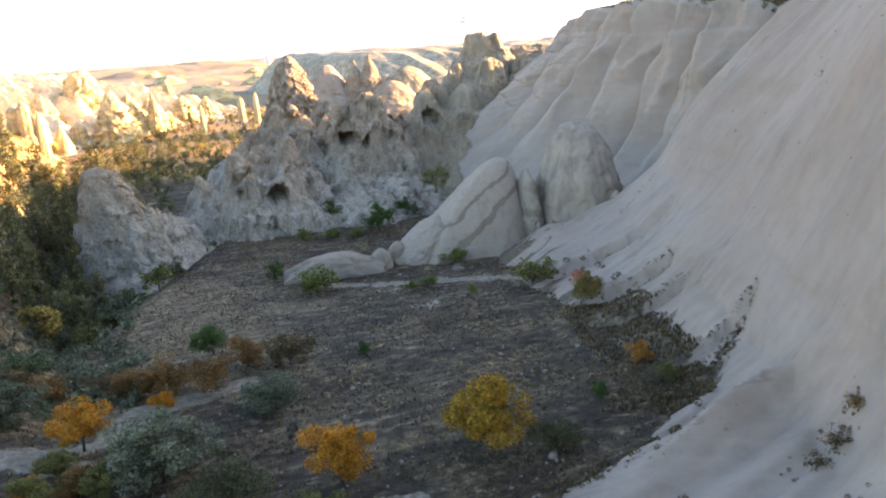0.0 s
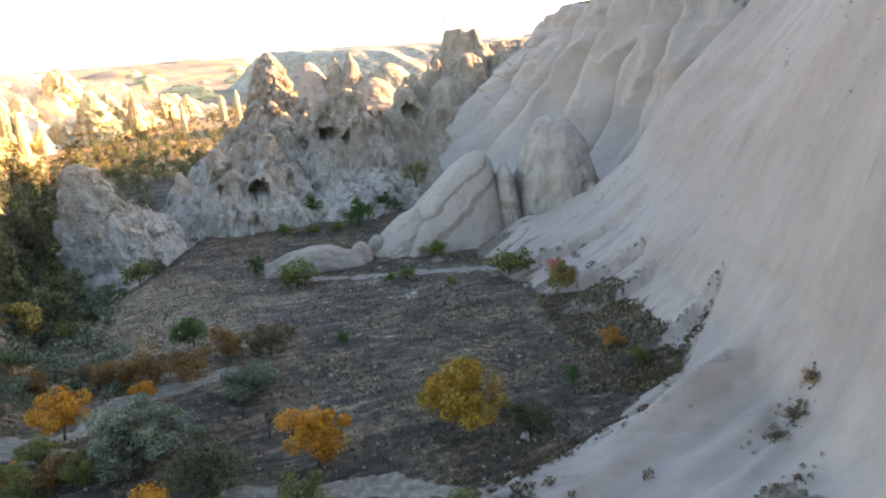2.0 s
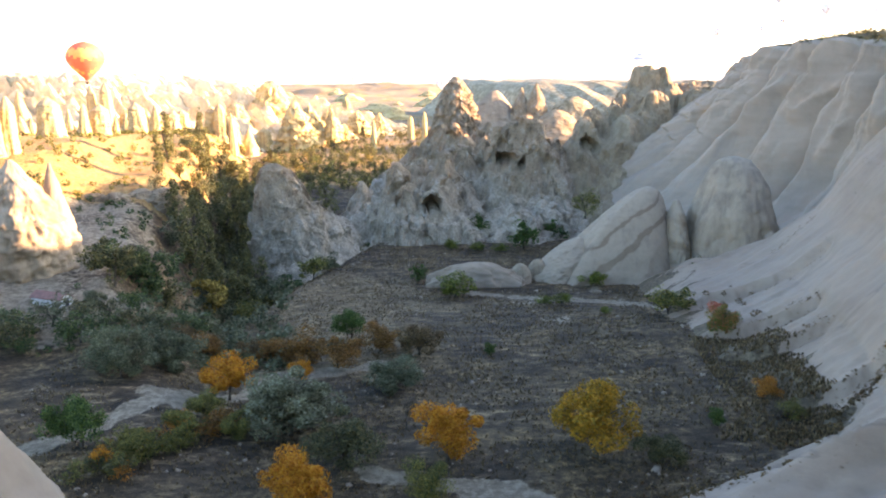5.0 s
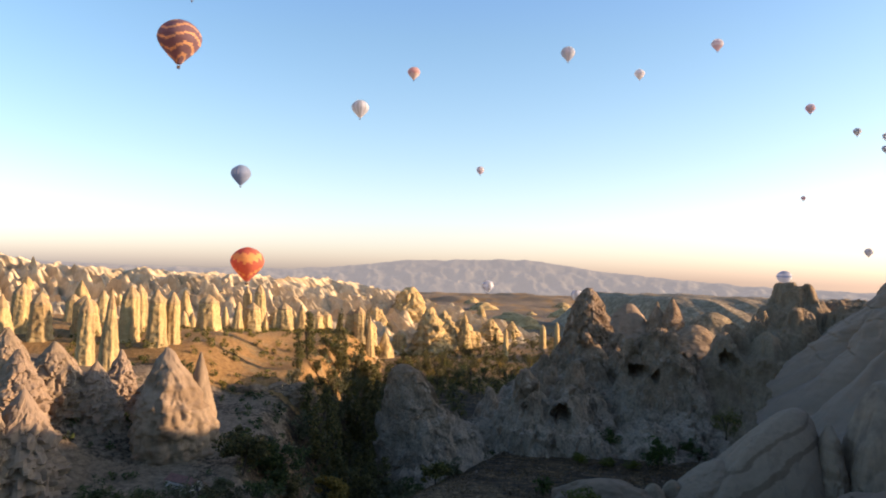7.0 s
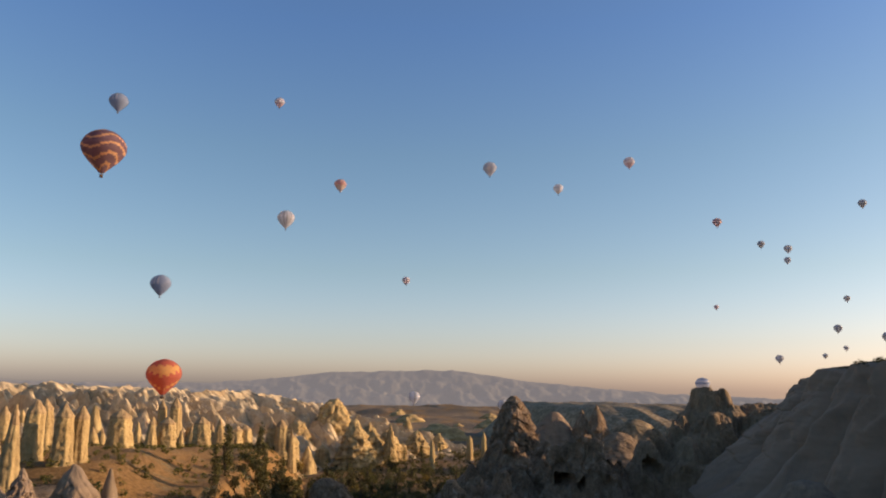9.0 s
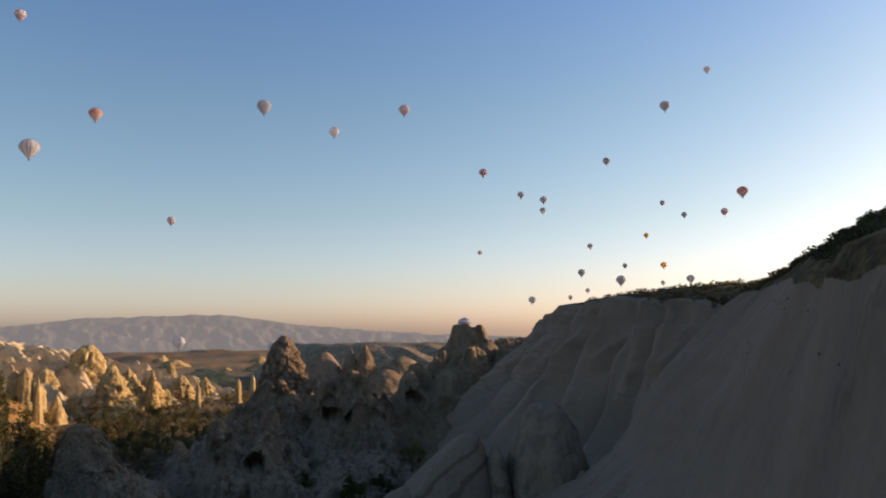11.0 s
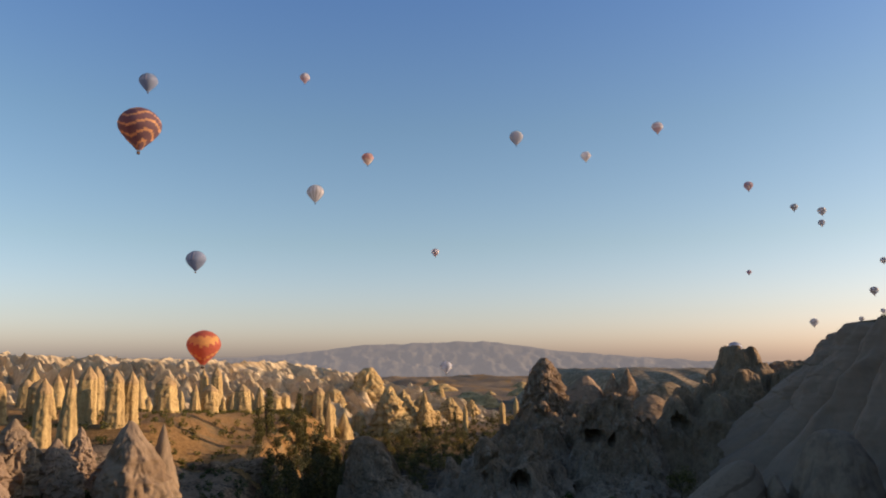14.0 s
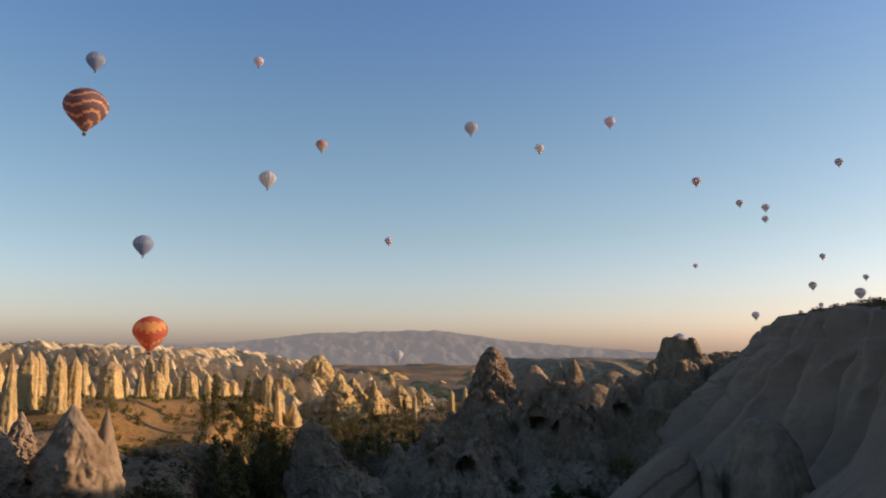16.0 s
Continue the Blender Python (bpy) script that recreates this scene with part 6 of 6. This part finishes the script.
# the same grass on the soil at the cliff foot
ls, lv = cover.uniform(0, 40, 3000), cover.uniform(0.06, 0.21, 3000)
ln, lz = cliff_shape(ls, lv)
lx, ly = cliff_plan(ls, ln)
lz = np.maximum(lz, ground_z(lx, ly))
scatter("foot_grass", "tufts of dry grass on the soil below the cliff", [(x, y, z - 0.03, s) for x, y, z, s in zip(lx, ly, lz, cover.uniform(0.2, 0.6, len(lx)))], tuft, STRAW, "grass")
PEBBLE = rock_material("field_stone", (0.21, 0.16, 0.115), (0.14, 0.10, 0.068), (0.08, 0.06, 0.042), 0.6, 0.5, 0.3, 0.2, 2.0)


def stone(p):
    r = p[3]
    c = np.array([[-1, -1, -0.5], [1, -1, -0.5], [1, 1, -0.5], [-1, 1, -0.5], [-0.6, -0.6, 0.7], [0.6, -0.6, 0.7], [0.6, 0.6, 0.7], [-0.6, 0.6, 0.7]]) * r
    c = c * cover.uniform(0.6, 1.25, (8, 3))
    a = cover.uniform(0, 6.28)
    rot = np.array([[math.cos(a), -math.sin(a), 0], [math.sin(a), math.cos(a), 0], [0, 0, 1]])
    return c @ rot.T + np.array(p[:3]), np.array([[0, 1, 5, 4], [1, 2, 6, 5], [2, 3, 7, 6], [3, 0, 4, 7], [4, 5, 6, 7], [3, 2, 1, 0]])


sx, sy, sz = field_spots(5000, 0.05)
scatter("field_stones", "scattered pale stones lying in the field", [(x, y, z, s) for x, y, z, s in zip(sx, sy, sz, cover.gamma(2.0, 0.05, len(sx)) + 0.06)], stone, PEBBLE, "stones")
rx, ry = cover.uniform(8, 74, 2600), 203 + np.abs(cover.normal(0, 14, 2600))
scatter("rubble", "broken pale blocks fallen from the crag", [(x, y, z, s) for x, y, z, s in zip(rx, ry, ground_z(rx, ry), cover.gamma(1.6, 0.3, 2600) + 0.1)], stone, PEBBLE, "rubble")


def bushlet(p):
    v, f = leaf_cloud(cover, np.array([[p[0], p[1], p[2] + 0.4 * p[3]]]), np.array([0.62 * p[3]]), 44, 0.17 * p[3])
    return v, f


def bush_field(name, label, x, y, lo, hi, kind):
    z = ground_z(x, y)
    scatter(name, label, [(a, b, c, s) for a, b, c, s in zip(x, y, z, cover.uniform(lo, hi, len(x)))], bushlet, LEAF_MATS[kind], "bushes")


mx, my = cover.uniform(-125, -45, 560), cover.uniform(186, 380, 560)
ok = mx < bank_edge(my) + 3
bush_field("terrace_bushes", "low bushes dotted over the sunlit terrace", mx[ok], my[ok], 0.7, 2.0, "olivegreen")
mx, my = cover.uniform(-70, 75, 900), cover.uniform(300, 640, 900)
bush_field("plain_bushes", "yellowing bushes over the far plain", mx, my, 1.2, 3.6, "yellowgreen")
mx, my = cover.uniform(-92, -36, 260), cover.uniform(98, 190, 260)
ok = (np.hypot(mx + 57, my - 133) > 11) & (np.hypot(mx + 52, my - 120) > 6)
bush_field("bank_bushes", "small dark bushes dotted over the pale bank", mx[ok], my[ok], 0.6, 1.9, "darkgreen")
ty = cover.uniform(100, 330, 700)
tx = bank_edge(ty) + cover.normal(11, 6.5, 700)
ok = ~((np.abs(tx + 14) < 14) & (ty > 183) & (ty < 216)) & (tx < 2)
bush_field("thicket", "grey-green thicket filling the stream bed", tx[ok], ty[ok], 1.2, 3.0, "sage")
cs, cv = cover.uniform(-10, 150, 2600), cover.uniform(0.99, 1.45, 2600)
cn, cz = cliff_shape(cs, cv)
cx, cy = cliff_plan(cs, cn)
scatter("hill_scrub", "dark dry scrub covering the hill top", [(a, b, c, s) for a, b, c, s in zip(cx, cy, cz, cover.uniform(0.5, 1.4, 2600))], bushlet, LEAF_MATS["darkolive"], "scrub")
cs, cv = cover.uniform(-20, 120, 110), cover.uniform(0.4, 1.0, 110)
cn, cz = cliff_shape(cs, cv)
cx, cy = cliff_plan(cs, cn)
scatter("cliff_tufts", "tiny dark tufts rooted in the white cliff", [(a, b, c - 0.1, s) for a, b, c, s in zip(cx, cy, cz, cover.uniform(0.12, 0.36, 110))], bushlet, LEAF_MATS["darkolive"], "tufts")

for name, label, kind, lo, hi, v0, v1, small, big, many in (("rim_bushes", "dark olive bushes along the cliff rim", "darkolive", 20, 250, 1.03, 1.16, 1.0, 2.4, 60),
                                                           ("foot_bushes", "brown dry bushes at the cliff foot", "brown", -30, 62, 0.09, 0.22, 0.4, 1.2, 70)):
    cs, cv = cover.uniform(lo, hi, many), cover.uniform(v0, v1, many)
    cn, cz = cliff_shape(cs, cv)
    cx, cy = cliff_plan(cs, cn)
    cz = np.maximum(cz, ground_z(cx, cy))
    scatter(name, label, [(a, b, c, s) for a, b, c, s in zip(cx, cy, cz, cover.uniform(small, big, many))], bushlet, LEAF_MATS[kind], "bushes")

# lines of dry scrub in the grooves of the cliff: start and end as (s, v), how many, how big
GROOVES = (((88, 0.3), (90.5, 0.52), 34, 0.6), ((76, 0.28), (80, 0.4), 30, 0.45), ((61.5, 0.4), (57, 0.22), 20, 0.4), ((43.5, 0.32), (40, 0.16), 44, 0.5), ((32.5, 0.3), (30, 0.14), 44, 0.5), ((14, 0.375), (10.5, 0.17), 70, 0.55), ((12.5, 0.34), (8, 0.2), 70, 0.6), ((9.5, 0.275), (6, 0.16), 50, 0.6), ((24, 0.2), (32, 0.12), 50, 0.5),
           ((-16, 0.08), (-9, 0.17), 50, 0.55), ((-20, 0.07), (-13, 0.15), 70, 0.6), ((-26, 0.06), (-19, 0.14), 60, 0.6), ((-30, 0.1), (-26, 0.3), 60, 0.8), ((-14, 0.15), (-9, 0.24), 16, 0.35), ((-17, 0.17), (-12, 0.24), 14, 0.35), ((-19, 0.27), (-16, 0.4), 26, 0.5), ((80, 0.575), (60, 0.57), 9, 0.3), ((34, 0.6), (22, 0.5), 14, 0.3), ((40, 0.75), (38, 0.7), 12, 0.35))
rows = []
for (s0, v0), (s1, v1), count, size in GROOVES:
    count = 2 * count
    t = cover.rand(count)
    cs, cv = s0 + (s1 - s0) * t + cover.normal(0, 0.7, count), v0 + (v1 - v0) * t + cover.normal(0, 0.006, count)
    cn, cz = cliff_shape(cs, cv)
    cx, cy = cliff_plan(cs, cn)
    cz = np.maximum(cz, ground_z(cx, cy))
    rows += [(a, b, c - 0.1, d) for a, b, c, d in zip(cx, cy, cz, size * cover.uniform(0.25, 0.8, count))]
scatter("groove_scrub", "brown dry scrub caught in grooves of the cliff", rows, bushlet, LEAF_MATS["brown"], "scrub")
for s, v, h, kind in ((-18.6, 0.31, 2.2, "brown"), (-17.2, 0.36, 1.6, "rust"), (-19.8, 0.29, 1.7, "brown"), (-28, 0.22, 1.5, "darkolive"), (-31, 0.24, 1.8, "darkolive"), (-33, 0.2, 1.5, "brown")):
    cn, cz = cliff_shape(np.array(s), np.array(v))
    cx, cy = cliff_plan(s, float(cn))
    plant(kind, cx, cy, h, 1.4, max(float(cz), float(ground_z(cx, cy))) - 0.1, 900)

# ---- hut on the left bank ----
PAINT, nt_, b_ = nodes_of("white_board", 0.7)
nt_.links.new(ramp_node(nt_, noise_node(nt_, 2, 4), [(0.3, (0.3, 0.29, 0.27)), (0.7, (0.46, 0.45, 0.43))]), b_.inputs["Base Color"])
TIN, nt_, b_ = nodes_of("red_roof_sheet", 0.6)
nt_.links.new(ramp_node(nt_, noise_node(nt_, 1.5, 5), [(0.3, (0.11, 0.055, 0.045)), (0.7, (0.19, 0.09, 0.07))]), b_.inputs["Base Color"])
DARK, nt_, b_ = nodes_of("opening_shade", 0.8)
b_.inputs["Base Color"].default_value = (0.02, 0.02, 0.025, 1)


def hut(x, y, turn):
    top = new("hut")
    top.location, top.rotation_euler = (x, y, float(ground_z(x, y)) - 0.2), (0, 0, radians(turn))
    tagged(top, "small white hut with a faded red roof", "hut")
    w, d, h, r = 2.4, 6.2, 1.5, 0.7
    v = [(-w / 2, -d / 2, 0), (w / 2, -d / 2, 0), (w / 2, d / 2, 0), (-w / 2, d / 2, 0), (-w / 2, -d / 2, h), (w / 2, -d / 2, h), (w / 2, d / 2, h), (-w / 2, d / 2, h), (0, -d / 2, h + r), (0, d / 2, h + r)]
    f = [(0, 1, 5, 8, 4), (1, 2, 6, 5), (2, 3, 7, 9, 6), (3, 0, 4, 7)]
    part("walls", raw_mesh("walls", v, f), PAINT, top, "white board walls")
    for sgn in (-1, 1):
        e = 0.25
        a = [(0, -d / 2 - e, h + r + 0.05), (0, d / 2 + e, h + r + 0.05), (sgn * (w / 2 + e), d / 2 + e, h - 0.12), (sgn * (w / 2 + e), -d / 2 - e, h - 0.12)]
        b = [(p[0], p[1], p[2] + 0.08) for p in a]
        part("roof_sheet", raw_mesh("roof_sheet", a + b, [(0, 1, 2, 3), (7, 6, 5, 4), (0, 4, 5, 1), (1, 5, 6, 2), (2, 6, 7, 3), (3, 7, 4, 0)]), TIN, top, "faded red sheet roof")
    # no opening is cut: a near-black slab gives the doorway its shade
    part("door", box_mesh("door", 0.7, 0.06, 1.5, 0.05, 0.15, -d / 2 - 0.03, 0.01), DARK, top, "near-black slab standing for doorway shade")


hut(-48.6, 118.5, 62)
